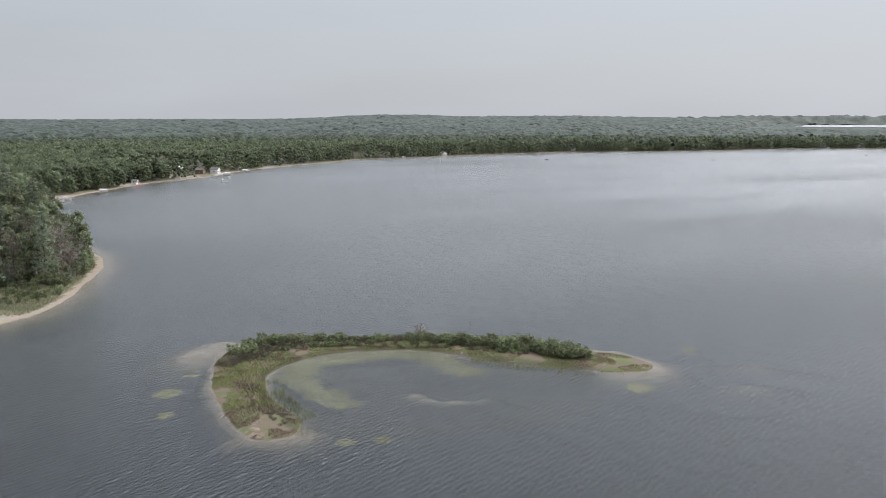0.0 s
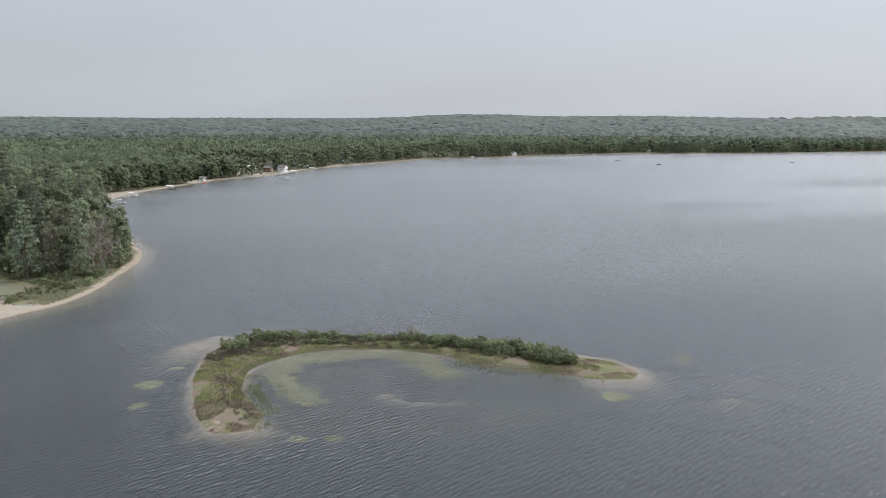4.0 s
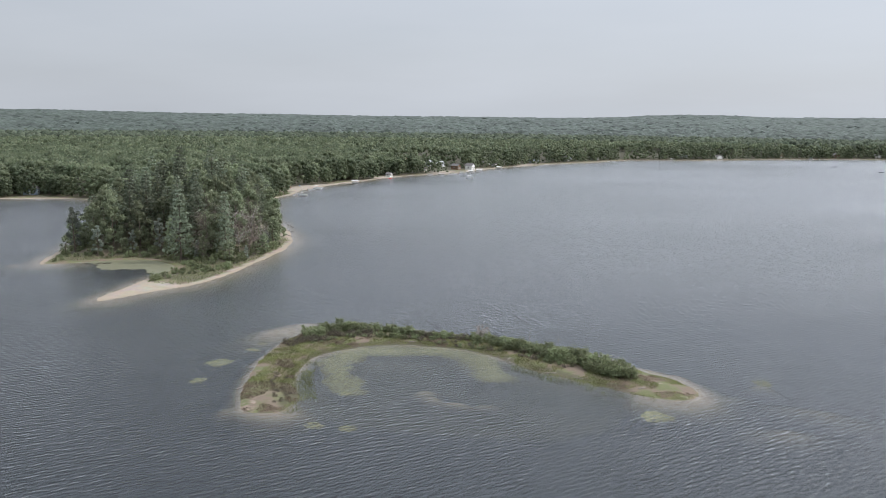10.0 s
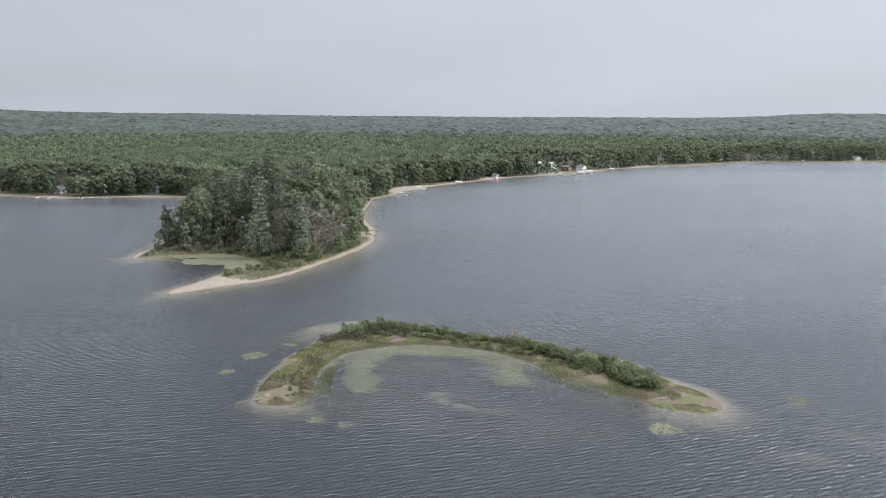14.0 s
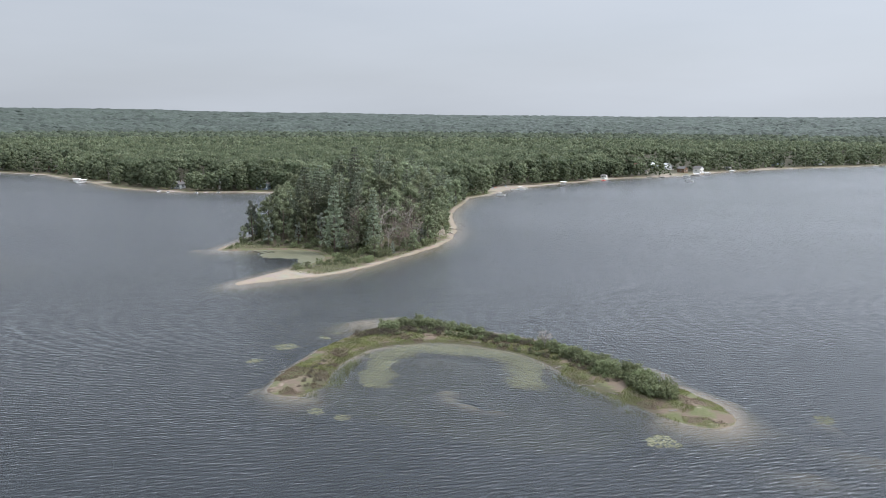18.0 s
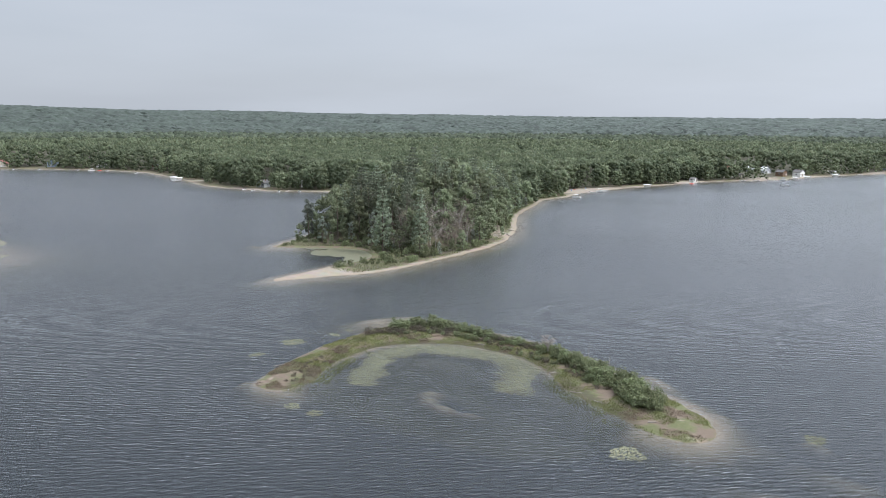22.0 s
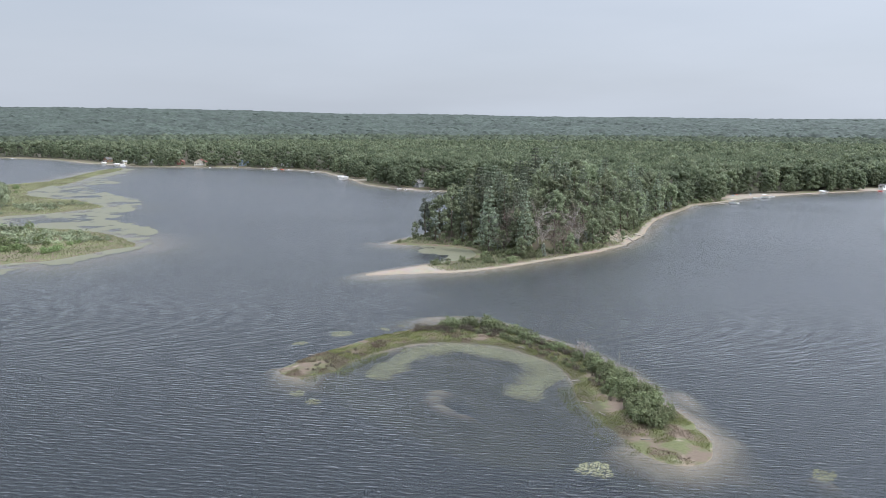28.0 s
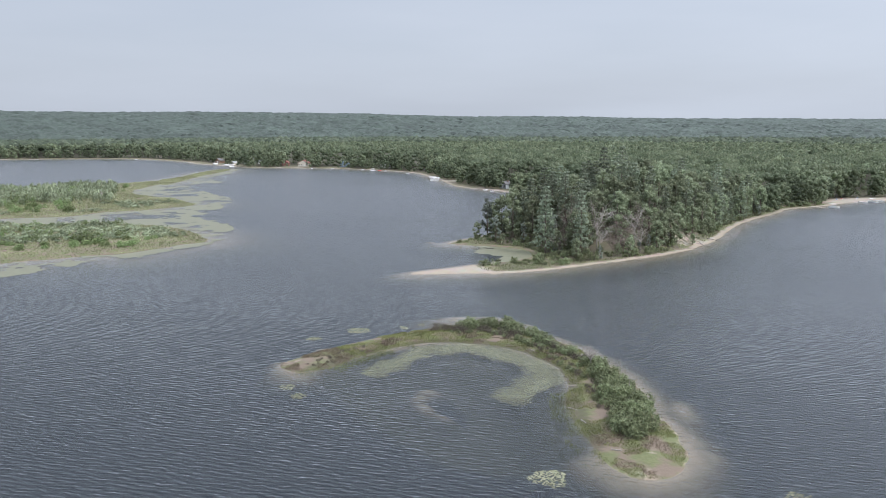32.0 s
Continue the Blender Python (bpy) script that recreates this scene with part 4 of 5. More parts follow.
def shore_trees(name, pick, per, size, count, label):
    n = int(pick.sum())
    high = rg.uniform(0.72, 1.22, n) * np.where(back[pick] < 6, 0.85, 1.0)
    forms = [leafy_form(s, per, size, count) for s in range(6)] + [cone_form(s, per, size * 0.9) for s in range(2)]
    which = np.where(rg.uniform(size=n) < 0.84, rg.integers(0, 6, n), rg.integers(6, 8, n))
    woods(name, pick, forms, high * rg.uniform(0.9, 1.25, n), high, which, LEAFY, label)


fringe = (back > 0) & (back < 19) & ~apart & (rg.uniform(size=len(wx)) < 0.86)
shore_trees("shore_woods", fringe & (off < 720), 24, 1.0, 18, "mixed green oaks and pines along the lake shore")
shore_trees("far_shore_woods", fringe & (off >= 720), 8, 1.6, 7, "mixed green trees along the far lake shore")
deepin = (back >= 15) & ~apart & ((off < 1640) | (back < 130)) & ((off < 850) | (rg.uniform(size=len(wx)) < 0.62))
for name, pick, forms, leaves in (("inland_woods", deepin & (off < 850), [crown_form(s, 12, 0.28, 5) for s in range(7)], LEAFY),
                                  ("farther_inland_woods", deepin & (off >= 850) & (off < 1230), [crown_form(s, 5, 0.45, 2) for s in range(7)], LEAFY),
                                  ("distant_inland_woods", deepin & (off >= 1230), [dome_form(s) for s in range(7)], CANOPY)):
    n = int(pick.sum())
    woods(name, pick, forms, rg.uniform(3.7, 6.4, n), rg.uniform(14.5, 20.5, n), rg.integers(0, 7, n), leaves, "unbroken green canopy of the inland woods")
# far canopy: one uneven sheet over the hills, distance haze tinted into its colour
radius = [1480.0]
while radius[-1] < 4800:
    radius.append(radius[-1] * 1.0075)
radius, angle = np.array(radius), np.radians(np.linspace(-39, 106, 640))
R, A = np.meshgrid(radius, angle, indexing="ij")
R = R + rg.uniform(-0.4, 0.4, R.shape) * R * 0.0075
A = A + rg.uniform(-0.4, 0.4, A.shape) * 0.0039
fx, fy = 70 - np.sin(A) * R, -110 + np.cos(A) * R
fz, fland, _ = ground_height(fx.ravel(), fy.ravel())
fz = fz + 13 + rg.uniform(0, 10, fz.size) + 5.5 * rough_noise(fx.ravel(), fy.ravel(), 60, 9)
fturn, faway = np.degrees(np.arctan2(-fx.ravel(), fy.ravel())), np.hypot(fx.ravel(), fy.ravel() - 100)
open_water = (fturn < -24.3) & (fturn > -37) & (faway > 3370) & (faway < 4470)
fz = np.where((fturn < -21) & (fturn > -40) & (faway < 3400) & (faway > 2300), np.minimum(fz, 21.5), fz)
fz = fz - 14 * (1 - smooth(R.ravel(), 1490, 1570))
fz = np.where((fland < 95) | open_water, -20, fz)
nr, na = R.shape
q = (np.arange(nr - 1)[:, None] * na + np.arange(na - 1)).ravel()
f = np.stack([q, q + na, q + na + 1, q + 1], 1)
f = f[(fz[f] > -10).all(1)]
f = np.concatenate([f[:, [0, 1, 2]], f[:, [0, 2, 3]]])
tagged(new("far_woods", mesh_of("far_woods", np.stack([fx.ravel(), fy.ravel(), fz], 1), f, HAZED_CANOPY)), "distant wooded hills in green tinted blue-grey for haze", "woods", kind="stuff")

# ---- the horseshoe island ----
rg = np.random.default_rng(44)
shrubs = [make_shrub(50 + i, h, w, SHRUB, BARK) for i, (h, w) in enumerate(((2.9, 1.7), (2.4, 1.5), (3.3, 1.6), (2.0, 1.7), (2.7, 2.0)))]
low_shrubs = [make_shrub(60 + i, h, w, SHRUB, BARK, 7, 40, 0.26) for i, (h, w) in enumerate(((1.3, 1.2), (1.0, 1.0), (1.5, 1.0)))]
twiggy = [make_shrub(70 + i, h, w, BRUSH, REDTWIG, 8, 26, 0.22, "bare_shrub") for i, (h, w) in enumerate(((1.5, 1.2), (1.1, 1.3)))]
for kind in shrubs:
    tagged(kind, "dense green leafy shrub on the island's ridge", "shrub", "shrubs on the island")
for kind in low_shrubs:
    tagged(kind, "low green shrub among grass and brush", "shrub", "shrubs on the island")
for kind in twiggy:
    tagged(kind, "half-bare grey-brown shrub with thin twigs", "shrub", "shrubs on the island")
# belts: from, to, width, how many, kinds, size
BELTS = [((-44, 19), (-40, 27), 4.5, 14, shrubs, 0.95), ((-40, 27), (-32, 30), 4.5, 15, shrubs, 1.0), ((-32, 30), (-24, 31.5), 3.5, 10, shrubs, 0.72),
         ((-24, 31.5), (-8, 32), 3.6, 18, low_shrubs + shrubs[3:4], 1.1), ((-8, 32), (2, 30.5), 4.0, 15, shrubs, 0.85), ((2, 30), (12, 26.5), 5.5, 24, shrubs + twiggy[:1], 1.0),
         ((12, 26.5), (22, 22.5), 6.2, 28, shrubs, 1.1), ((22, 22.5), (30, 18.2), 5.6, 22, shrubs, 1.05), ((-45, 12), (-40, 19), 4.5, 14, twiggy, 1.15),
         ((-40, 22), (-30, 27), 3.5, 12, twiggy, 1.2), ((-36, 24), (-18, 28.5), 3.4, 18, twiggy + low_shrubs, 0.95), ((-18, 28.5), (2, 26.5), 3.4, 18, low_shrubs + twiggy, 0.8),
         ((-30, 31), (-8, 31), 3.0, 14, twiggy, 1.2), ((4, 25), (18, 20), 2.6, 10, low_shrubs + twiggy, 0.8), ((-36, 20), (-40, 14), 3, 6, low_shrubs, 0.7),
         ((-35, -6), (-27, -18), 4.5, 12, twiggy, 0.5), ((-30, -15), (-26, -21), 3, 8, twiggy, 0.45)]
for (ax, ay), (bx, by), wide, count, kinds, size in BELTS:
    for i in range(count):
        s = (i + rg.uniform(0, 1)) / count
        off = rg.uniform(-0.5, 0.5) * wide
        nx_, ny_ = -(by - ay), bx - ax
        k = off / math.hypot(nx_, ny_)
        x, y = ax + (bx - ax) * s + nx_ * k, ay + (by - ay) * s + ny_ * k
        z = float(floor_at(x, y)[0][0])
        if z > 0.05:
            plant(kinds[rg.integers(len(kinds))], x, y, z - 0.03, size * rg.uniform(0.75, 1.15), rg.uniform(0, 6.28))
for i, kind in enumerate(shrubs + low_shrubs + twiggy):
    x, y = 4 + 2.3 * i, 29.0 - 1.0 * i
    kind.matrix_basis = Matrix.Translation((x, y, float(floor_at(x, y)[0][0])))
snag = make_bare_tree(34, 5.2, DEADWOOD, "snag")
tagged(snag, "small dead grey tree standing above the shrubs", "tree")
snag.matrix_basis = Matrix.Translation((-5.2, 30.9, float(floor_at(-5.2, 30.9)[0][0])))
for x, y, h in ((6.0, 30.4, 5.0), (-27.5, 31.5, 3.6), (13, 27.8, 4.4)):
    bm = bmesh.new()
    rod(bm, (0, 0, -0.3), (0.12, 0.05, h), 0.06, 0.025, 6)
    rod(bm, (0.09, 0.03, h * 0.72), (0.5, 0.2, h * 0.86), 0.025, 0.01, 4)
    pole = part("dead_sapling", bm, DEADWOOD)
    pole.matrix_basis = Matrix.Translation((x, y, float(floor_at(x, y)[0][0])))
    tagged(pole, "thin bare dead trunk standing among shrubs", "tree")


def blades(x, y, z, high, wide, rg, per=4, spread=0.25):
    """Upright blades, per at each place: corners and faces."""
    n = len(x) * per
    at = np.stack([np.repeat(x, per) + rg.normal(size=n) * spread, np.repeat(y, per) + rg.normal(size=n) * spread, np.repeat(z, per)], 1)
    turn, h = rg.uniform(0, 6.28, n), np.repeat(high, per) * rg.uniform(0.6, 1.2, n)
    side = np.stack([np.cos(turn), np.sin(turn), 0 * turn], 1) * wide * rg.uniform(0.6, 1.3, n)[:, None]
    lean = rg.normal(size=(n, 3)) * 0.28
    lean[:, 2] = 1
    v = np.stack([at - side / 2, at + side / 2, at + lean * h[:, None]], 1).reshape(-1, 3)
    return v, np.arange(3 * n).reshape(n, 3)


x, y = scatter(-50, 46, -30, 38, 0.23, rg)
z, land, isle = ground_height(x, y)
turf = rough_noise(x, y, 5, 61)
bare_ends = np.maximum(1.1 - np.hypot(x + 29.5, y + 22) / 8, np.maximum(0.45 - np.hypot(x - 35.5, y - 17) / 3.6, 0.3 - np.hypot(x - 43, y - 11) / 4))
keep = (z > 0.04) & (isle > 0.25) & (turf > -0.18 + 0.9 * np.clip(bare_ends, 0, 1)) & (rg.uniform(size=len(x)) < 0.8)
v, f = blades(x[keep], y[keep], z[keep] - 0.02, np.clip(0.24 + 0.16 * turf[keep] + 0.12 * value_noise(x[keep], y[keep], 1.7, 4), 0.1, 0.6), 0.075, rg, 4, 0.13)
middle = v.reshape(-1, 3, 3).mean(1)
brown = (middle[:, 1] < -12 + 5 * rough_noise(middle[:, 0], middle[:, 1], 6, 27)) & (middle[:, 0] < -15)
brown |= rough_noise(middle[:, 0], middle[:, 1], 5, 28) > 0.24
for name, pick, blade, label in (("island_grass", ~brown, GRASS, "yellow-green sedge grass on the island"), ("dead_sedge", brown, SEDGE, "brown withered sedge on the island's low end")):
    half = v.reshape(-1, 3, 3)[pick].reshape(-1, 3)
    tagged(new(name, mesh_of(name, half, np.arange(len(half)).reshape(-1, 3), blade)), label, "grass", kind="stuff")
# sedges standing in the water on the inner bank
x, y = scatter(-36, 36, -24, 30, 0.42, rg)
z, land, isle = ground_height(x, y)
side_in = inside_by(rounded([(-24, -20), (-31, 0), (-30, 14), (-22, 22), (-8, 25), (4, 20.5), (18, 14), (32, 8), (20, -10), (-10, -20)], 3), x, y)
sparse = rough_noise(x, y, 6, 71)
stand = (side_in > -4) & (isle > -3.2) & (isle < 0.4) & (sparse > -0.3) & ((x > 6) | (y < 4))
v, f = blades(x[stand], y[stand], np.maximum(z[stand], -0.4), 0.42 + np.maximum(0, -z[stand]) * 0.9, 0.06, rg, 4, 0.16)
tagged(new("water_sedge", mesh_of("water_sedge", v, f, GRASS)), "thin green sedge standing in shallow water", "grass", kind="stuff")
for x, y, long, turn in ((14.5, 15.6, 2.4, 20), (20.5, 14.2, 1.8, -10), (4, 21.6, 1.6, 65), (-37.5, -16, 2.2, 80), (-20, 25.5, 1.8, 5), (33, 12.5, 1.5, 40)):
    bm = bmesh.new()
    rod(bm, (-long / 2, 0, 0.1), (long / 2, 0.1, 0.16), 0.11, 0.06, 7)
    rod(bm, (long * 0.15, 0.05, 0.14), (long * 0.4, 0.5, 0.42), 0.04, 0.015, 4)
    rod(bm, (-long * 0.1, 0.0, 0.12), (-long * 0.05, -0.45, 0.3), 0.035, 0.015, 4)
    log = part("driftwood_log", bm, DEADWOOD)
    log.matrix_basis = pose(x, y, max(0.0, float(floor_at(x, y)[0][0])) - 0.04, 0, 0, turn)
    tagged(log, "bleached grey driftwood log on the muddy bank", "log", "driftwood on the island")


# ---- lily pads ----
def pads(name, x, y, size, label, rg, tilt=0.05):
    """Round notched pads lying on the water."""
    n = len(x)
    turn = rg.uniform(0, 6.28, n)
    r = size * rg.uniform(0.6, 1.25, n)
    spokes = turn[:, None] + np.array([0.25, 1.3, 2.4, 3.5, 4.6, 5.85])[None]
    stretch = rg.uniform(0.8, 1.1, (n, 6)) * r[:, None]
    h = 0.012 + rg.uniform(0, 1, (n, 6)) * tilt * r[:, None]
    v = np.stack([x[:, None] + np.cos(spokes) * stretch, y[:, None] + np.sin(spokes) * stretch, h], 2).reshape(-1, 3)
    return tagged(new(name, mesh_of(name, v, np.arange(6 * n).reshape(n, 6), PAD)), label, "lily pads", kind="stuff")


def along(points, x, y):
    """The distance to an open line."""
    best = np.full(x.shape, 1e9)
    for (ax, ay), (bx, by) in zip(points, points[1:]):
        s = np.clip(((x - ax) * (bx - ax) + (y - ay) * (by - ay)) / ((bx - ax) ** 2 + (by - ay) ** 2), 0, 1)
        best = np.minimum(best, np.hypot(x - ax - s * (bx - ax), y - ay - s * (by - ay)))
    return best


x, y = scatter(-34, 14, -16, 27, 0.22, rg)
d = along([(-17, -10), (-24, -3), (-29, 5), (-28, 14), (-20, 19.5), (-11, 22), (-3.5, 20.5), (2, 14), (5, 9)], x, y)
grown = rough_noise(x, y, 4, 81)
z, land, isle = ground_height(x, y)
wide = 4.4 - 1.5 * smooth(y, 4, -9) - 0.6 * smooth(x, -6, 4)
keep = (z < -0.05) & (d + grown * 2.6 < wide) & (rg.uniform(size=len(x)) < 0.9 - 0.75 * smooth(d + 1.2 * grown, 1.2, 5.5))
pads("lily_pad_ring", x[keep], y[keep], 0.115, "pale green lily pads ringing the still lagoon", rg)
for px_, py_, a, b in ((-50.8, -3.9, 2.6, 3.4), (-47.4, -15.5, 1.5, 2.0), (-15.3, -27.5, 1.9, 1.6), (-9.6, -26.3, 1.5, 1.5), (37.3, -1.0, 3.3, 3.0), (54.3, 26.1, 2.2, 2.4),
                       (-49.6, 6.5, 2.0, 1.0), (-50.5, 11.5, 1.4, 0.9), (-18, -11.5, 1.2, 1.0)):
    x, y = scatter(px_ - a, px_ + a, py_ - b, py_ + b, 0.27, rg)
    keep = ((x - px_) / a) ** 2 + ((y - py_) / b) ** 2 + 0.7 * rough_noise(x, y, 1.6, 91) < 0.8
    keep &= rg.uniform(size=len(x)) < 0.72
    pads("lily_pad_patch", x[keep], y[keep], 0.17, "small floating patch of pale green lily pads", rg, 0.12)

# ---- floating mats and the marsh ----
def mat_sheet(name, outline, step, gaps, label, seed, high=0.02):
    """A ragged mat of leaves lying on the water, with open gaps."""
    lo, hi = outline.min(0), outline.max(0)
    xs, ys = np.arange(lo[0], hi[0], step), np.arange(lo[1], hi[1], step)
    X, Y = np.meshgrid(xs, ys)
    jx, jy = X + step * 0.45 * value_noise(X, Y, step * 1.3, seed), Y + step * 0.45 * value_noise(X, Y, step * 1.3, seed + 1)
    inside = inside_by(outline, X.ravel(), Y.ravel())
    near_edge = inside + 5 * step * rough_noise(X.ravel(), Y.ravel(), step * 8, seed + 2)
    keep = (near_edge > 0) & (rough_noise(X.ravel(), Y.ravel(), step * 9, seed + 3) + 0.5 * rough_noise(X.ravel(), Y.ravel(), step * 2.5, seed + 5) < gaps)
    v = np.stack([jx.ravel(), jy.ravel(), np.full(X.size, high) + 0.02 * rough_noise(X.ravel(), Y.ravel(), step * 2, seed)], 1)
    n0 = len(xs)
    q = (np.arange(len(ys) - 1)[:, None] * n0 + np.arange(n0 - 1)).ravel()
    f = np.stack([q, q + 1, q + n0 + 1, q + n0], 1)
    f = f[keep[f].all(1)]
    return tagged(new(name, mesh_of(name, v, f, MAT, True)), label, "water plants", kind="stuff")


def mat_material():
    m, n, l, b = shade("floating_leaves", 0.5)
    fine, big = noise_of(n, l, 0.5, 7), noise_of(n, l, 0.09, 6)
    first = mixed(n, l, fine.outputs["Fac"], (0.080, 0.086, 0.050), (0.205, 0.205, 0.135))
    l.new(mixed(n, l, big.outputs["Fac"], first, (0.125, 0.120, 0.072)), b.inputs["Base Color"])
    bumped(n, l, b, fine.outputs["Fac"], 0.6, 0.1)
    return m


MAT = mat_material()
mat_sheet("floating_leaf_mat", rounded([(-152, 67.5), (-142, 66.5), (-137.5, 75), (-130, 65), (-122.5, 64), (-124, 84), (-150, 88), (-165, 77)], 3), 0.8, 0.7, "yellow-green floating leaf mat in the cove", 3)
mat_sheet("marsh_leaf_mat", rounded([(-158, -95), (-165, -80), (-178, -67), (-181, -52), (-190, -44), (-206, -24), (-228, -13), (-270, -9), (-322, -16), (-358, -2), (-400, 8), (-437, 5), (-488, -6), (-540, -8),
                                     (-560, 20), (-618, 12), (-700, 46), (-752, 56), (-738, 18), (-616, -24), (-565, -66), (-540, -110), (-520, -230), (-300, -260), (-150, -180)], 3), 1.1, 0.22, "pale green floating leaves round the marsh", 13)
x, y = scatter(-760, -180, -215, 60, 1.25, rg)
z, land, isle = ground_height(x, y)
keep = (z > 0.03) & (rg.uniform(size=len(x)) < 0.8)
tuft = 0.5 + 0.3 * rough_noise(x, y, 14, 5)
v, f = blades(x[keep], y[keep], z[keep] - 0.02, tuft[keep], 0.42, rg, 4, 0.5)
tagged(new("marsh_reeds", mesh_of("marsh_reeds", v, f, REED)), "light green reeds and sedges covering the marsh", "reeds", kind="stuff")
marsh_shrubs = [make_shrub(80 + i, h, w, WILLOW, BARK, 9, 40, 0.5, "marsh_shrub") for i, (h, w) in enumerate(((2.6, 2.2), (3.2, 2.4), (2.0, 2.0)))]
for kind in marsh_shrubs:
    tagged(kind, "rounded light green willow shrub in the marsh", "shrub", "shrubs in the marsh")
placed = 0
for x, y, near_by, size in [(-222, -70, 0, 1.25), (-226, -66, 0, 1.4), (-231, -70, 0, 1.5), (-217, -63, 0, 1.1), (-211, -57, 0, 1.15), (-213, -54, 0, 1.25), (-217, -52, 0, 0.95), (-228, -47, 0, 0.7), (-231, -44, 0, 0.75), (-235, -74, 0, 1.3)] + [
        (rg.uniform(-330, -215), rg.uniform(-170, -52), 1, rg.uniform(0.55, 1.0)) for _ in range(210)] + [(rg.uniform(-545, -360), rg.uniform(-170, -82), 2, rg.uniform(1.0, 1.9)) for _ in range(130)] + [
        (rg.uniform(-560, -480), rg.uniform(-90, -45), 3, rg.uniform(0.6, 1.0)) for _ in range(24)]:
    z = float(floor_at(x, y)[0][0])
    if z < 0.1 or (near_by == 1 and y > -54) or (near_by == 2 and y > -84):
        continue
    plant(marsh_shrubs[rg.integers(3)], x, y, z - 0.05, size, rg.uniform(0, 6.28))
for i, kind in enumerate(marsh_shrubs):
    kind.matrix_basis = Matrix.Translation((-240 - 5 * i, -90, float(floor_at(-240 - 5 * i, -90)[0][0])))
# thickets: low and grey-green on the near lobe, taller on the far one
def thicket_form(seed, per, size):
    rg = np.random.default_rng(seed)
    clumps = [(rg.normal() * 0.45, rg.normal() * 0.45, rg.uniform(0.25, 0.8), rg.uniform(0.25, 0.42)) for _ in range(7)]
    v, f = leaf_cloud(clumps, per, size, rg, loose=0.2)
    v[:, 2] = np.maximum(v[:, 2], 0.02)
    return v, f


x, y = scatter(-560, -205, -215, -20, 3.7, rg)
lobe = np.maximum(inside_by(MARSH[0], x, y), inside_by(MARSH[1], x, y))
dense = rough_noise(x, y, 22, 47)
patchy = rough_noise(x, y, 7, 49)
z, land, isle = ground_height(x, y)
far = x < -340
tall_part = far & (x + 40 * dense < -415) & (y < -62)
grown = (z > 0.15) & (lobe > 9 + 7 * rough_noise(x, y, 12, 48)) & np.where(far, np.where(tall_part, dense + 0.6 * patchy > -0.2, dense > 0.25), (dense + 0.6 * patchy > -0.12) & (x < -232))
x, y, z, tall_part = x[grown], y[grown], z[grown], tall_part[grown]
n = len(x)
tall = np.where(tall_part, rg.uniform(2.4, 6.5, n), rg.uniform(1.0, 2.6, n))
v, f, tone = repeat_mesh([thicket_form(s, 7, 0.42) for s in range(4)], x, y, z - 0.05, np.where(tall_part, 2.5, 2.1) * rg.uniform(0.7, 1.2, n), tall, rg.integers(0, 4, n), rg)
thicket = new("marsh_thicket", mesh_of("marsh_thicket", v, f, tree_tones("thicket_tones", THICKET)))
shade_of = thicket.data.color_attributes.new("tone", "FLOAT_COLOR", "POINT")
shade_of.data.foreach_set("color", np.repeat(tone[:, None], 4, 1).astype(np.float32).ravel())
tagged(thicket, "grey-green thicket of shrubs and small trees in the marsh", "shrubs", kind="stuff")
old = make_bare_tree(35, 8, DEADWOOD)
tagged(old, "dead grey trunk standing in the marsh", "tree")
old.matrix_basis = Matrix.Translation((-420, -70, float(floor_at(-420, -70)[0][0])))

# ---- brush on the point ----
scrub = low_shrubs + shrubs
x, y = scatter(-238, -100, 44, 325, 3.0, rg)
back, z = wood_line(x, y)
_, land, _ = ground_height(x, y)
fringe = (land > 3.4) & (back < 9) & (back > -22) & (z > 0.25) & (rg.uniform(size=len(x)) < np.where(y < 100, 0.9, 0.5))
fringe &= ~((np.hypot(x + 139, (y - 153) / 1.3) < 8) & (rg.uniform(size=len(x)) < 0.85)) & (y > 56)
for i in rg.permutation(np.nonzero(fringe)[0])[:290]:
    near_bar = y[i] < 92
    kind = (low_shrubs + shrubs[:2])[rg.integers(5)] if near_bar else scrub[rg.integers(len(scrub))]
    thing = plant(kind, x[i], y[i], z[i] - 0.03, rg.uniform(0.7, 1.2) * (1.0 if near_bar else 1.25), rg.uniform(0, 6.28))
    thing.name = "brush"
    tagged(thing, "green brush along the sandy edge of the wooded point", "shrub", "brush on the wooded point")
for x, y, size in ((-121, 60, 1.05), (-119.5, 57.5, 0.95), (-120.5, 64, 0.8), (-117.5, 62, 0.6), (-116, 70, 0.55)):
    thing = plant(shrubs[rg.integers(5)], x, y, float(floor_at(x, y)[0][0]) - 0.03, size, rg.uniform(0, 6.28))
    tagged(thing, "green bush standing alone on the sand spit", "shrub", "brush on the wooded point")
x, y = scatter(-238, -100, 44, 325, 0.9, rg)
back, z = wood_line(x, y)
_, land, _ = ground_height(x, y)
keep = (land > 2.6) & (back < 1) & (z > 0.2) & (y > 55) & (rough_noise(x, y, 6, 17) > -0.35) & (np.hypot(x + 139, (y - 153) / 1.3) > 8)
v, f = blades(x[keep], y[keep], z[keep] - 0.02, np.full(keep.sum(), 0.55), 0.22, rg, 4, 0.35)
tagged(new("bank_grass", mesh_of("bank_grass", v, f, REED)), "green grass and weeds behind the beach", "grass", kind="stuff")
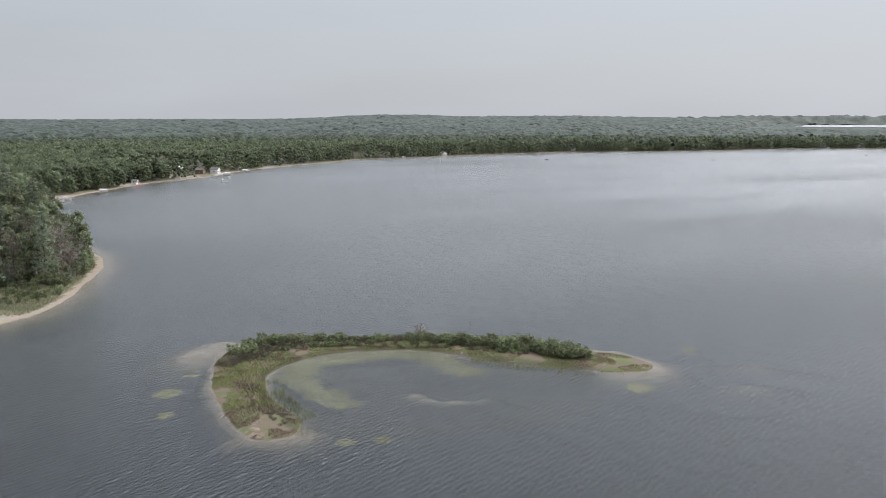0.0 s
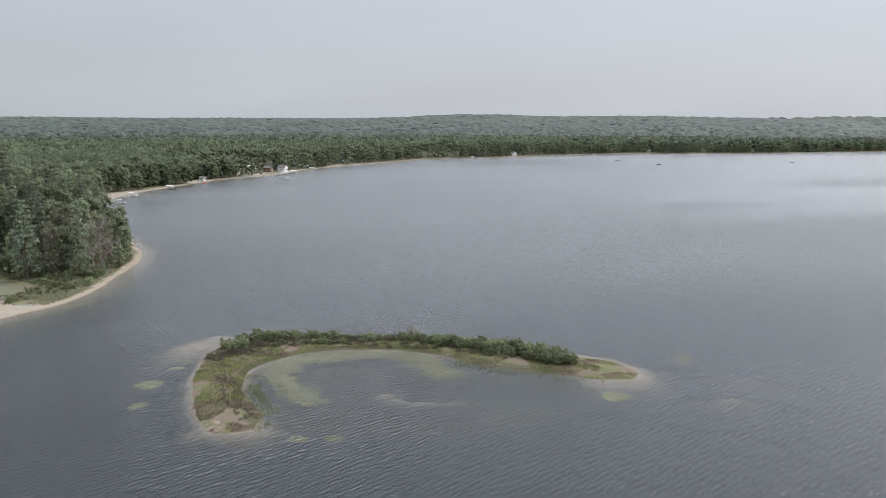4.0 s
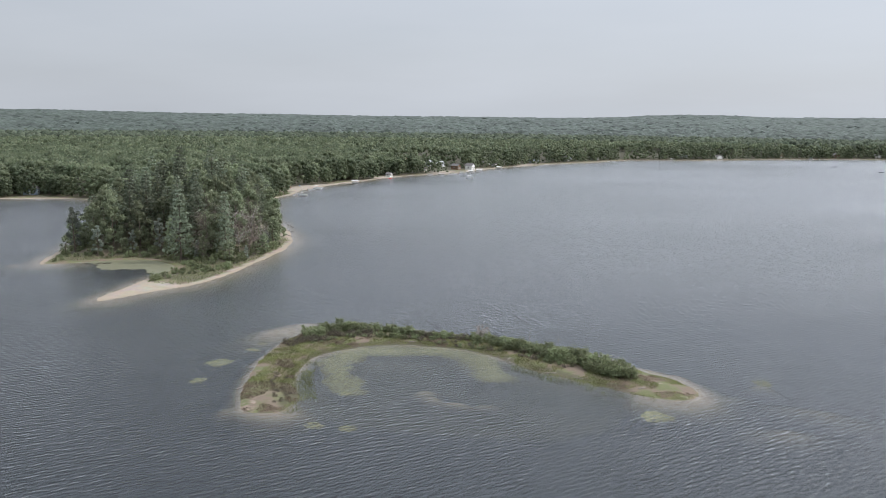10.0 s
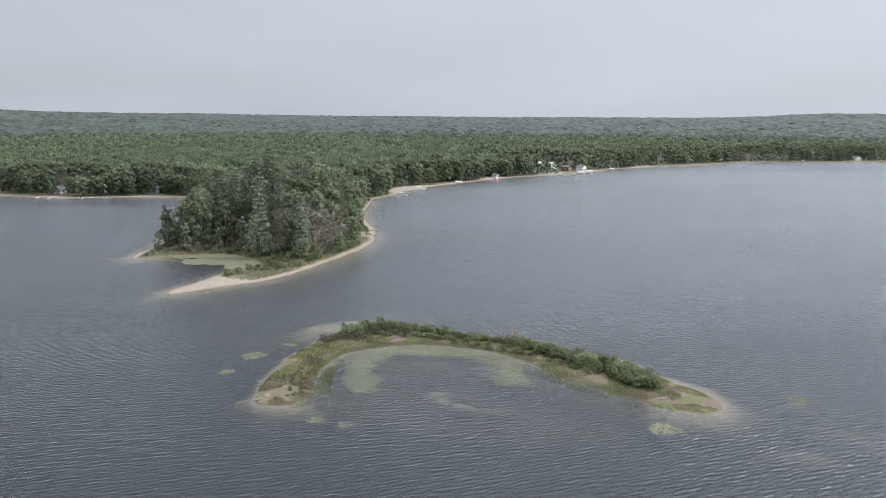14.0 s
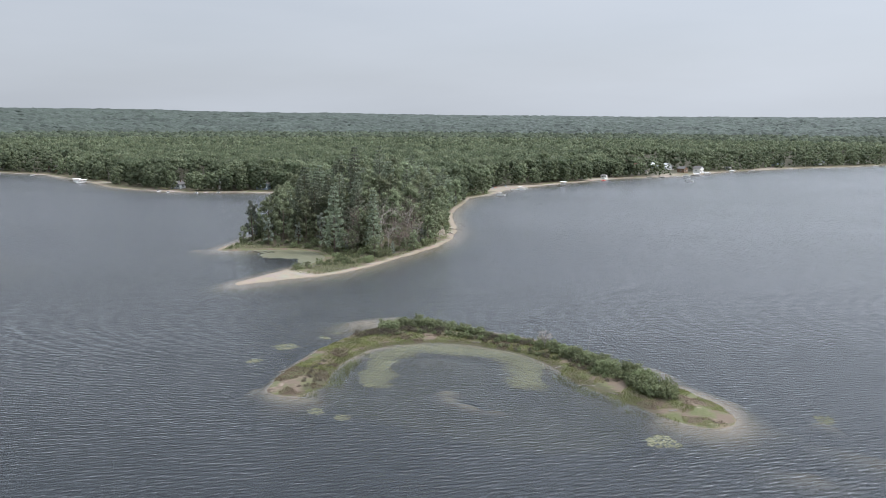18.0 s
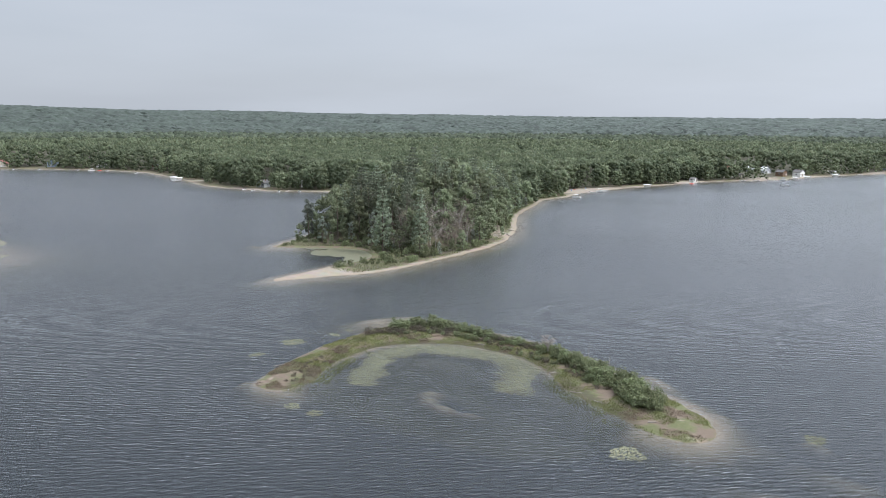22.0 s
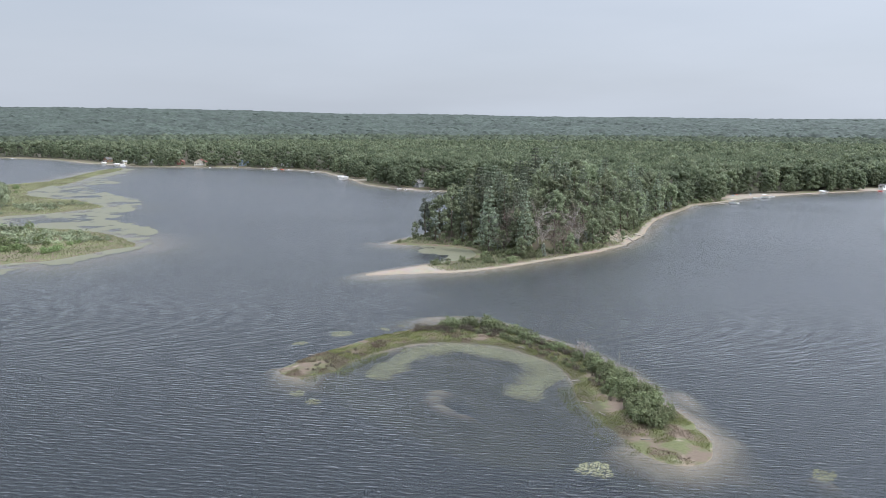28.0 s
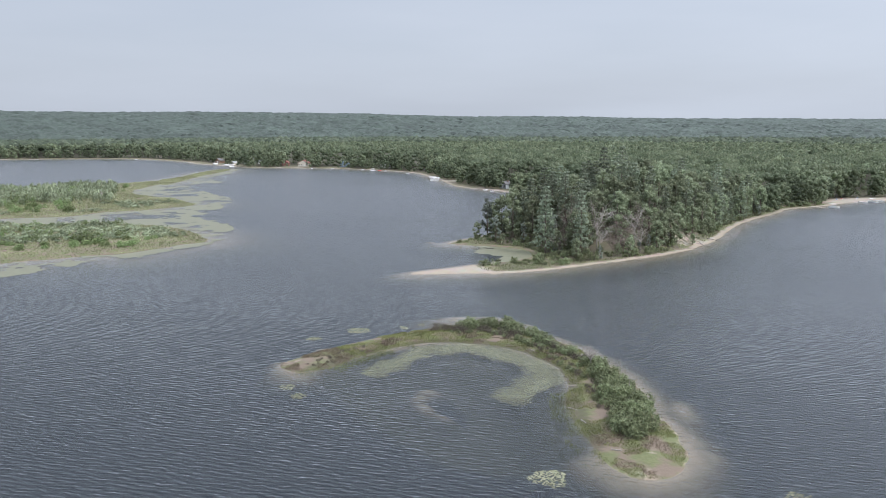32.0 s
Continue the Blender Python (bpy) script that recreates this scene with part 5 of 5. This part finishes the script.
for x, y, turn, long in ((-148, 184, -35, 9), (-153, 192, -60, 7), (-141, 170, 15, 6), (-133, 158, -20, 5), (-172, 214, -40, 8)):
    bm = bmesh.new()
    rod(bm, (-long / 2, 0, 0.7), (long / 2, 0, 0.1), 0.2, 0.06, 7)
    for k in range(7):
        s = 0.1 + 0.12 * k
        a = Vector((-long / 2 + long * s, 0, 0.7 - 0.6 * s))
        rod(bm, a, a + Vector((rg.uniform(0.2, 0.9), rg.uniform(-1.2, 1.2), rg.uniform(0.1, 0.9))), 0.05, 0.015, 4)
    log = part("fallen_tree", bm, DEADWOOD)
    log.matrix_basis = pose(x, y, max(0.0, float(floor_at(x, y)[0][0])) - 0.1, 0, 0, turn)
    tagged(log, "fallen bare tree lying across the beach into water", "log", "fallen trees on the point")

# ---- cottages, docks and boats ----
WHITE = plain("white_paint", (0.66, 0.66, 0.64), 0.5, 1.0, 0.1)
CREAM = plain("cream_siding", (0.52, 0.47, 0.38), 0.65, 1.0, 0.12)
BROWN = plain("brown_log_siding", (0.17, 0.105, 0.065), 0.75, 1.2, 0.25)
RED = plain("faded_red_siding", (0.21, 0.095, 0.078), 0.7, 1.2, 0.2)
GREY = plain("grey_siding", (0.34, 0.36, 0.37), 0.65, 1.0, 0.12)
BLUE = plain("blue_grey_siding", (0.22, 0.28, 0.34), 0.65, 1.0, 0.12)
SHINGLE = plain("dark_shingles", (0.11, 0.105, 0.10), 0.9, 1.5, 0.25)
TIN = plain("pale_metal_roof", (0.66, 0.68, 0.69), 0.35, 0.8, 0.1, 0.3)
REDROOF = plain("brick_red_shingles", (0.24, 0.105, 0.085), 0.85, 1.5, 0.2)
PLANK = plain("weathered_dock_planks", (0.36, 0.325, 0.28), 0.85, 2.0, 0.2)
ALLOY = plain("aluminium", (0.58, 0.59, 0.60), 0.3, 1.0, 0.08, 0.9, 0)
VINYL = plain("bright_red_plastic", (0.55, 0.06, 0.04), 0.4, 1.0, 0.1)
TEAL = plain("blue_canvas", (0.10, 0.22, 0.38), 0.7, 1.5, 0.15)
DARK = plain("dark_hull", (0.05, 0.055, 0.06), 0.4, 1.0, 0.2)
GLASS, gn, gl, gb = shade("window_glass", 0.06)
gb.inputs["Base Color"].default_value, gb.inputs["Specular IOR Level"].default_value = (0.03, 0.04, 0.05, 1), 0.8


def cottage(x, y, wide, deep, high, wall, roof, label, chimney=True, porch=True, turn=0.0):
    """A gabled cottage whose front (+x) looks at the lake."""
    house = new("cottage")
    bm = bmesh.new()
    rise = wide * 0.26
    w, d = wide / 2, deep / 2
    sect = [(-w, -0.6), (w, -0.6), (w, high), (0, high + rise), (-w, high)]
    ends = [[bm.verts.new((sx, p, q)) for p, q in sect] for sx in (-d, d)]
    bm.faces.new(ends[0])
    bm.faces.new(ends[1][::-1])
    for i in range(5):
        bm.faces.new((ends[0][i], ends[1][i], ends[1][(i + 1) % 5], ends[0][(i + 1) % 5]))
    bmesh.ops.recalc_face_normals(bm, faces=bm.faces)
    part("wall", bm, wall, house)
    for side in (-1, 1):
        bm = bmesh.new()
        slope = math.atan2(rise, w)
        long = math.hypot(rise, w) + 0.55
        m = Matrix.Translation((0, side * (w / 2 + 0.2), high + rise / 2 + 0.06 - 0.1)) @ Matrix.Rotation(-side * slope, 4, "X")
        bmesh.ops.create_cube(bm, size=1, matrix=m @ Matrix.Diagonal((deep + 0.9, long, 0.16, 1)))
        part("roof_slope", bm, roof, house)
    if chimney:
        part("chimney", box(0.6, 0.6, 1.6, -d * 0.3, w * 0.35, high + rise * 0.55, 0.04), BROWN, house)
    count = max(2, int(wide // 2.6))
    for i in range(count):
        p = -w + wide * (i + 0.5) / count
        if i == count // 2:
            door = part("door", box(0.06, 0.95, 2.05, d + 0.03, p, 0.05), WHITE if wall is not WHITE else BROWN, house)
            part("handle", box(0.05, 0.05, 0.14, d + 0.085, p + 0.36, 1.0), ALLOY, door)
            continue
        win = part("window", box(0.08, 1.5, 1.25, d + 0.04, p, 0.95), WHITE, house, "white window frame")
        for k in (-1, 1):
            part("pane", box(0.02, 0.62, 1.05, d + 0.092, p + k * 0.35, 1.05), GLASS, win)
    for side in (-1, 1):
        win = part("window", box(1.4, 0.08, 1.2, 0, side * (w + 0.04), 1.0), WHITE, house, "white window frame")
        for k in (-1, 1):
            part("pane", box(0.58, 0.02, 1.0, k * 0.33, side * (w + 0.092), 1.1), GLASS, win)
    if porch:
        deck = part("porch", box(2.4, wide * 0.8, 0.25, d + 1.2, 0, -0.2, 0.03), PLANK, house, "weathered plank porch")
        for k in (-1, 1):
            part("post", box(0.12, 0.12, 1.0, d + 2.3, k * wide * 0.38, 0.05), WHITE, deck)
        part("railing", box(0.08, wide * 0.76, 0.1, d + 2.3, 0, 0.95), WHITE, deck)
    z = float(floor_at(x, y)[0][0])
    house.matrix_basis = Matrix.Translation((x, y, z + 0.3)) @ Matrix.Rotation(lakeward(x, y) + turn, 4, "Z")
    return tagged(house, label, "cottage", "cottages round the lake")


# width, depth, wall height, walls, roof
for (x, y), (w, d, h, wall, roof, label) in zip(COTTAGES, (
        (7, 6, 2.6, BROWN, REDROOF, "small brown cottage half hidden under oaks"),
        (12, 8, 3.0, GREY, SHINGLE, "grey cottage with a pale porch among trees"),
        (9, 7, 2.8, BLUE, SHINGLE, "low blue-grey cottage behind the beach"),
        (12, 8, 4.6, RED, REDROOF, "tall red cottage with a red shingled roof"),
        (11, 5, 2.8, GREY, TIN, "grey cabin with a pale metal roof"),
        (11, 5, 2.8, GREY, TIN, "grey cabin with a pale metal roof"),
        (7, 7, 3.4, BROWN, SHINGLE, "brown wooden boathouse near the water"),
        (8, 7, 3.6, WHITE, SHINGLE, "white cottage with a dark shingled roof"),
        (9, 7, 3.0, CREAM, SHINGLE, "cream cottage set back from the beach"),
        (11, 8, 3.6, BLUE, SHINGLE, "blue-grey cottage between large oaks"),
        (10, 8, 4.0, GREY, SHINGLE, "grey gabled cottage behind a seawall"),
        (10, 8, 3.6, WHITE, SHINGLE, "white gabled cottage near the beach"),
        (12, 9, 4.2, GREY, SHINGLE, "grey cottage with a steep gabled front"),
        (9, 7, 3.0, WHITE, SHINGLE, "small white cottage at the wood's edge"),
        (9, 8, 5.0, BROWN, SHINGLE, "tall brown cottage between trees"),
        (11, 7, 3.0, RED, SHINGLE, "long red-brown cottage by the beach"),
        (9, 7, 3.4, WHITE, SHINGLE, "white cottage under dark pines"),
        (10, 7, 3.0, CREAM, SHINGLE, "cream cottage along the far beach"),
        (15, 11, 5.0, CREAM, TIN, "large cottage with a bright metal roof"),
        (9, 8, 5.6, GREY, SHINGLE, "tall grey two-storey cottage"),
        (12, 9, 4.2, BLUE, TIN, "blue cottage with a pale gabled front"),
        (16, 9, 4.6, WHITE, SHINGLE, "broad white cottage by the water"),
        (15, 9, 4.0, GREY, SHINGLE, "wide grey cottage with a dark hipped roof"),
        (9, 8, 3.6, WHITE, SHINGLE, "white cottage behind a leafy tree"),
        (12, 8, 3.4, CREAM, REDROOF, "low cream cottage above a beach lawn"),
        (7, 6, 3.0, RED, REDROOF, "small red cottage among trees"),
        (8, 8, 4.4, BLUE, SHINGLE, "blue-grey gabled cottage between pines"),
        (10, 8, 3.6, WHITE, SHINGLE, "white cottage behind shore oaks"),
        (9, 8, 3.4, BROWN, SHINGLE, "brown log cottage under shore trees"),
        (8, 6, 2.8, GREY, SHINGLE, "grey cottage behind a narrow beach"),
        (9, 7, 3.0, WHITE, TIN, "white cottage with a pale roof"),
        (8, 7, 3.6, BLUE, SHINGLE, "blue cottage under tall pines"),
        (9, 7, 3.0, BROWN, SHINGLE, "brown cottage beside the channel"),
        (10, 8, 3.2, CREAM, SHINGLE, "cream cottage on the western bank"))):
    cottage(x, y, w, d, h, wall, roof, label, porch=w > 8)


for x, y, wall, roof, label in ((-240, 492, WHITE, SHINGLE, "small white boathouse behind the beach"), (-252, 478, GREY, SHINGLE, "small grey shed under shore trees"), (-236, 560, CREAM, SHINGLE, "small cream shed on the shore lawn"),
                                (-218, 632, GREY, TIN, "small grey shed with a pale roof"), (-205, 676, WHITE, SHINGLE, "small white shed near the beach"), (-844, 62, CREAM, TIN, "small cream shed above the sandy landing")):
    cottage(x, y, 4.6, 4.0, 2.3, wall, roof, label, False, False)


def dock(x, y, long, turn=0.0, wide=1.4):
    """A plank dock on posts that runs out over the water (+x)."""
    ob = new("dock")
    for i in range(max(2, int(long / 1.5))):
        part("deck_section", box(1.42, wide, 0.08, 0.75 + 1.5 * i, 0, 0.42, 0.01), PLANK, ob)
    for i in range(max(2, int(long / 3)) + 1):
        for k in (-1, 1):
            part("post", rod(bmesh.new(), (0.3 + 2.8 * i, k * wide * 0.46, -0.9), (0.3 + 2.8 * i, k * wide * 0.46, 0.7), 0.06, 0.06, 6), PLANK, ob)
    ob.matrix_basis = Matrix.Translation((x, y, 0)) @ Matrix.Rotation(lakeward(x, y) + radians(turn), 4, "Z")
    return tagged(ob, "weathered plank dock on posts over shallow water", "dock", "docks along the shore")


def pontoon(x, y, turn, canvas, label, z=0.0):
    """A pontoon boat: two floats, deck, rails, seats and a canopy."""
    ob = new("pontoon_boat")
    for k in (-1, 1):
        bm = bmesh.new()
        rod(bm, (-3.0, k * 0.85, 0.12), (2.6, k * 0.85, 0.12), 0.32, 0.32, 10)
        rod(bm, (2.6, k * 0.85, 0.12), (3.3, k * 0.85, 0.3), 0.32, 0.05, 10)
        part("float", bm, ALLOY, ob)
    part("deck", box(6.0, 2.4, 0.12, 0, 0, 0.42, 0.02), WHITE, ob)
    for k in (-1, 1):
        part("railing", box(5.4, 0.06, 0.6, 0.1, k * 1.14, 0.54, 0.02), WHITE, ob)
        part("seat", box(1.6, 0.6, 0.5, 1.5, k * 0.75, 0.54, 0.08), CREAM, ob)
    part("console", box(0.6, 0.8, 0.9, -0.6, 0.4, 0.54, 0.06), GREY, ob)
    part("canopy", box(2.8, 2.3, 0.1, -0.8, 0, 2.3, 0.04), canvas, ob)
    for a in (-2.0, 0.4):
        for k in (-1, 1):
            part("canopy_pole", rod(bmesh.new(), (a, k * 1.1, 0.5), (a, k * 1.1, 2.35), 0.03, 0.03, 5), ALLOY, ob)
    part("outboard_motor", box(0.5, 0.4, 1.0, -3.1, 0, 0.1, 0.08), DARK, ob)
    ob.matrix_basis = pose(x, y, z, 0, 0, turn)
    return tagged(ob, label, "boat", "boats on the lake")


def rowing_hull(long, wide, high, seed=0):
    """An open pointed hull with thickness."""
    bm = bmesh.new()
    rings = []
    for i in range(9):
        s = i / 8
        w = wide / 2 * (1 - max(0, (s - 0.45) / 0.55) ** 2.2 * 0.97) * (0.86 + 0.14 * min(1, s * 3))
        x = -long / 2 + long * s
        top = high * (1 + 0.25 * s * s)
        rings.append([bm.verts.new(p) for p in ((x, -w, top), (x, -w * 0.7, -0.12), (x, w * 0.7, -0.12), (x, w, top), (x, w * 0.86, top), (x, w * 0.6, 0.02), (x, -w * 0.6, 0.02), (x, -w * 0.86, top))])
    for a, b in zip(rings, rings[1:]):
        for k in range(8):
            bm.faces.new((a[k], a[(k + 1) % 8], b[(k + 1) % 8], b[k]))
    bm.faces.new(rings[0])
    bm.faces.new(rings[-1][::-1])
    bmesh.ops.recalc_face_normals(bm, faces=bm.faces)
    return bm


def small_boat(x, y, turn, hull, label, long=5.0, z=0.0):
    ob = new("motor_boat")
    part("hull", rowing_hull(long, 1.9, 0.55), hull, ob)
    for a in (-1.3, 0.2):
        part("bench", box(0.4, 1.45, 0.08, a, 0, 0.3, 0.01), CREAM, ob)
    part("windscreen", box(0.06, 1.2, 0.45, 0.9, 0, 0.5, 0.01), GLASS, ob)
    part("outboard_motor", box(0.4, 0.35, 0.9, -long / 2 - 0.15, 0, 0.0, 0.06), DARK, ob)
    ob.matrix_basis = pose(x, y, z, 0, 0, turn)
    return tagged(ob, label, "boat", "boats on the lake")


def boat_lift(x, y, turn):
    """A covered lift that holds a boat clear of the water."""
    ob = new("boat_lift")
    for a in (-1.8, 1.8):
        for b in (-1.4, 1.4):
            part("post", box(0.1, 0.1, 3.4, a, b, -0.9), ALLOY, ob)
    part("cradle", box(3.6, 2.7, 0.12, 0, 0, 0.5, 0.02), ALLOY, ob)
    bm = bmesh.new()
    sect = [(-1.6, 2.3), (-0.9, 2.75), (0.9, 2.75), (1.6, 2.3), (1.6, 2.22), (0.9, 2.67), (-0.9, 2.67), (-1.6, 2.22)]
    ends = [[bm.verts.new((a, p, q)) for p, q in sect] for a in (-2.8, 2.8)]
    bm.faces.new(ends[0])
    bm.faces.new(ends[1][::-1])
    for i in range(8):
        bm.faces.new((ends[0][i], ends[1][i], ends[1][(i + 1) % 8], ends[0][(i + 1) % 8]))
    bmesh.ops.recalc_face_normals(bm, faces=bm.faces)
    part("canopy", bm, WHITE, ob)
    part("boat_hull", rowing_hull(4.6, 1.8, 0.6), WHITE, ob).location = (0, 0, 0.8)
    ob.matrix_basis = pose(x, y, 0, 0, 0, turn)
    return tagged(ob, "white canopied boat lift holding a boat", "boat lift", "boat lifts by the docks")


def on_shore(x, y, past):
    """The place that lies past metres off the shoreline from x, y."""
    a = lakeward(x, y)
    d = float(inside_by(LAKE, np.array([x]), np.array([y]))[0])
    return x + math.cos(a) * (past - d), y + math.sin(a) * (past - d), math.degrees(a)


for x, y, long in ((-230, 308, 12), (-238, 350, 7), (-243, 412, 11), (-240, 474, 8), (-236, 515, 6), (-221, 548, 12), (-211, 575, 10), (-205, 600, 9), (-199, 640, 10), (-196, 665, 8),
                   (-176, 735, 10), (-163, 772, 9), (-146, 808, 8), (-118, 868, 10), (-60, 935, 12), (-20, 962, 9), (40, 1018, 9), (110, 1076, 10), (160, 1110, 9), (240, 1145, 10), (320, 1160, 9),
                   (420, 1195, 9), (520, 1238, 10), (640, 1282, 9), (700, 1288, 9), (-396, 190, 8), (-378, 203, 9), (-420, 184, 7), (-540, 196, 12), (-560, 199, 10), (-615, 203, 10), (-640, 196, 9), (-676, 182, 9), (-706, 160, 9),
                   (-738, 136, 8), (-762, 100, 8), (-862, 37, 12), (-880, 28, 10), (-905, 20, 9), (-1040, -32, 10), (-234, 486, 8), (-231, 494, 6), (-226, 540, 7), (-216, 560, 9), (-208, 586, 8), (-203, 618, 8), (-192, 690, 8), (-185, 710, 7), (-655, 192, 10), (-690, 173, 9), (-722, 148, 8), (-800, 46, 9), (-826, 38, 10), (-508, 191, 9)):
    dx, dy, _ = on_shore(x, y, -1.0)
    dock(dx, dy, long)
for x, y, past, off in ((-243, 416, 8, 3), (-208, 580, 9, 3), (-200, 604, 8, -3), (-512, 193, 5, 3), (-521, 194, 6, 0), (-815, 42, 5, 3), (-800, 46, 6, 3), (-838, 34, 5, -2), (-199, 645, 8, 3), (-60, 938, 9, 4), (660, 1285, 7, 3)):
    bx, by, turn = on_shore(x, y, past)
    boat_lift(bx - math.sin(radians(turn)) * off, by + math.cos(radians(turn)) * off, turn)
for x, y, past, off, canvas, label in ((-230, 312, 9, 3, WHITE, "white pontoon boat tied beside a plank dock"), (-240, 362, 6, 0, WHITE, "white pontoon boat moored off the bathing beach"), (-790, 50, 7, -4, WHITE, "white pontoon boat tied beside a plank dock"),
                                       (-505, 191, 7, -4, GREY, "pontoon boat with a grey canopy at a dock"), (-676, 182, 8, 3, WHITE, "white pontoon boat tied beside a plank dock"), (110, 1078, 8, 3, TEAL, "pontoon boat with a blue canopy at a dock"), (-212, 572, 8, -3, TEAL, "pontoon boat with a blue canopy at a dock")):
    bx, by, turn = on_shore(x, y, past)
    pontoon(bx - math.sin(radians(turn)) * off, by + math.cos(radians(turn)) * off, turn, canvas, label)
pontoon(-176, 515, 15, WHITE, "white pontoon boat moored on open water")
for x, y, turn, hull, label in ((131, 895, 20, DARK, "dark fishing boat far out on the lake"), (169, 812, 5, DARK, "dark fishing boat far out on the lake"), (336, 880, -10, DARK, "dark fishing boat far out on the lake"),
                                (593, 1009, 15, DARK, "dark fishing boat far out on the lake"), (-263, 178, 60, DARK, "small dark motor boat in the quiet bay")):
    small_boat(x, y, turn, hull, label)
for x, y, past, label in ((-243, 372, 3.0, "white motor boat floating off the beach"), (-241, 356, 4.0, "white motor boat floating off the beach"), (-398, 189, 4.0, "white motor boat beside a short dock"), (-382, 199, 4.0, "white motor boat beside a short dock"),
                          (-372, 208, 2.5, "white motor boat pulled to the sand"), (-163, 775, 6, "white motor boat at a cottage dock"), (-120, 866, 7, "white motor boat at a cottage dock"), (240, 1147, 8, "white motor boat at a cottage dock"),
                          (520, 1240, 8, "white motor boat at a cottage dock"), (-615, 204, 8, "white motor boat at a cottage dock"), (-740, 134, 6, "white motor boat at a cottage dock"), (-1045, -36, 8, "white motor boat at a cottage dock"), (-228, 540, 1.0, "white motor boat pulled to the sand"), (-222, 550, 2.0, "white motor boat pulled to the sand"), (-212, 562, 1.5, "white motor boat pulled to the sand"),
                          (-208, 588, 3.5, "white motor boat at a cottage dock"), (-203, 612, 3.0, "white motor boat at a cottage dock"), (-198, 654, 4.0, "white motor boat at a cottage dock"), (-190, 690, 3.0, "white motor boat pulled to the sand"), (-172, 748, 4.0, "white motor boat at a cottage dock"),
                          (-408, 186, 1.0, "white motor boat pulled to the sand"), (-660, 190, 4.0, "white motor boat at a cottage dock"), (-690, 174, 4.0, "white motor boat at a cottage dock"), (-720, 148, 4.0, "white motor boat at a cottage dock")):
    bx, by, turn = on_shore(x, y, past)
    small_boat(bx, by, turn + 20, WHITE, label)


def float_toy(x, y, turn):
    """A swimming raft with an inflated rim."""
    ob = new("swim_raft")
    bm = bmesh.new()
    n = 14
    ring = [[bm.verts.new((math.cos(a) * (1.5 + 0.32 * math.cos(b)), math.sin(a) * (1.1 + 0.32 * math.cos(b)), 0.2 + 0.3 * math.sin(b))) for b in (0, 1.05, 2.1, 3.15, 4.2, 5.25)] for a in (i * 2 * math.pi / n for i in range(n))]
    for i in range(n):
        for k in range(6):
            bm.faces.new((ring[i][k], ring[(i + 1) % n][k], ring[(i + 1) % n][(k + 1) % 6], ring[i][(k + 1) % 6]))
    part("rim", bm, VINYL, ob)
    part("floor", box(2.4, 1.6, 0.08, 0, 0, 0.1, 0.02), WHITE, ob)
    ob.matrix_basis = pose(x, y, 0, 0, 0, turn)
    return tagged(ob, "bright red inflatable raft floating by the beach", "raft")


bx, by, _ = on_shore(-238, 478, 5)
float_toy(bx, by, 20)
bx, by, _ = on_shore(-670, 186, 2)
float_toy(bx, by, 70)


def beach_chair(x, y, canvas, turn):
    ob = new("beach_chair")
    part("seat", box(0.9, 0.6, 0.06, 0.1, 0, 0.28, 0.01), canvas, ob)
    bm = bmesh.new()
    bmesh.ops.create_cube(bm, size=1, matrix=Matrix.Translation((-0.5, 0, 0.6)) @ Matrix.Rotation(radians(-25), 4, "Y") @ Matrix.Diagonal((0.06, 0.6, 0.75, 1)))
    part("backrest", bm, canvas, ob)
    for a in (-0.3, 0.5):
        for k in (-0.28, 0.28):
            part("leg", box(0.05, 0.05, 0.34, a, k, -0.05), WHITE, ob)
    ob.matrix_basis = pose(x, y, float(floor_at(x, y)[0][0]), 0, 0, turn)
    return tagged(ob, "low beach chair standing on the sand", "chair", "chairs on the beach")


for x, y, canvas, turn in ((-252, 352, TEAL, -20), (-254, 358, VINYL, 0), (-250, 366, WHITE, 15), (-255, 372, TEAL, -10)):
    beach_chair(x, y, canvas, turn)
# flagpole by the far cottages
bm = bmesh.new()
rod(bm, (0, 0, -0.3), (0, 0, 9), 0.07, 0.04, 8)
mast = new("flagpole")
part("pole", bm, WHITE, mast)
part("finial", box(0.16, 0.16, 0.16, 0, 0, 9.0, 0.05), ALLOY, mast)
mast.matrix_basis = Matrix.Translation((-166, 790, float(floor_at(-166, 790)[0][0])))
tagged(mast, "tall white flagpole behind the beach", "flagpole")
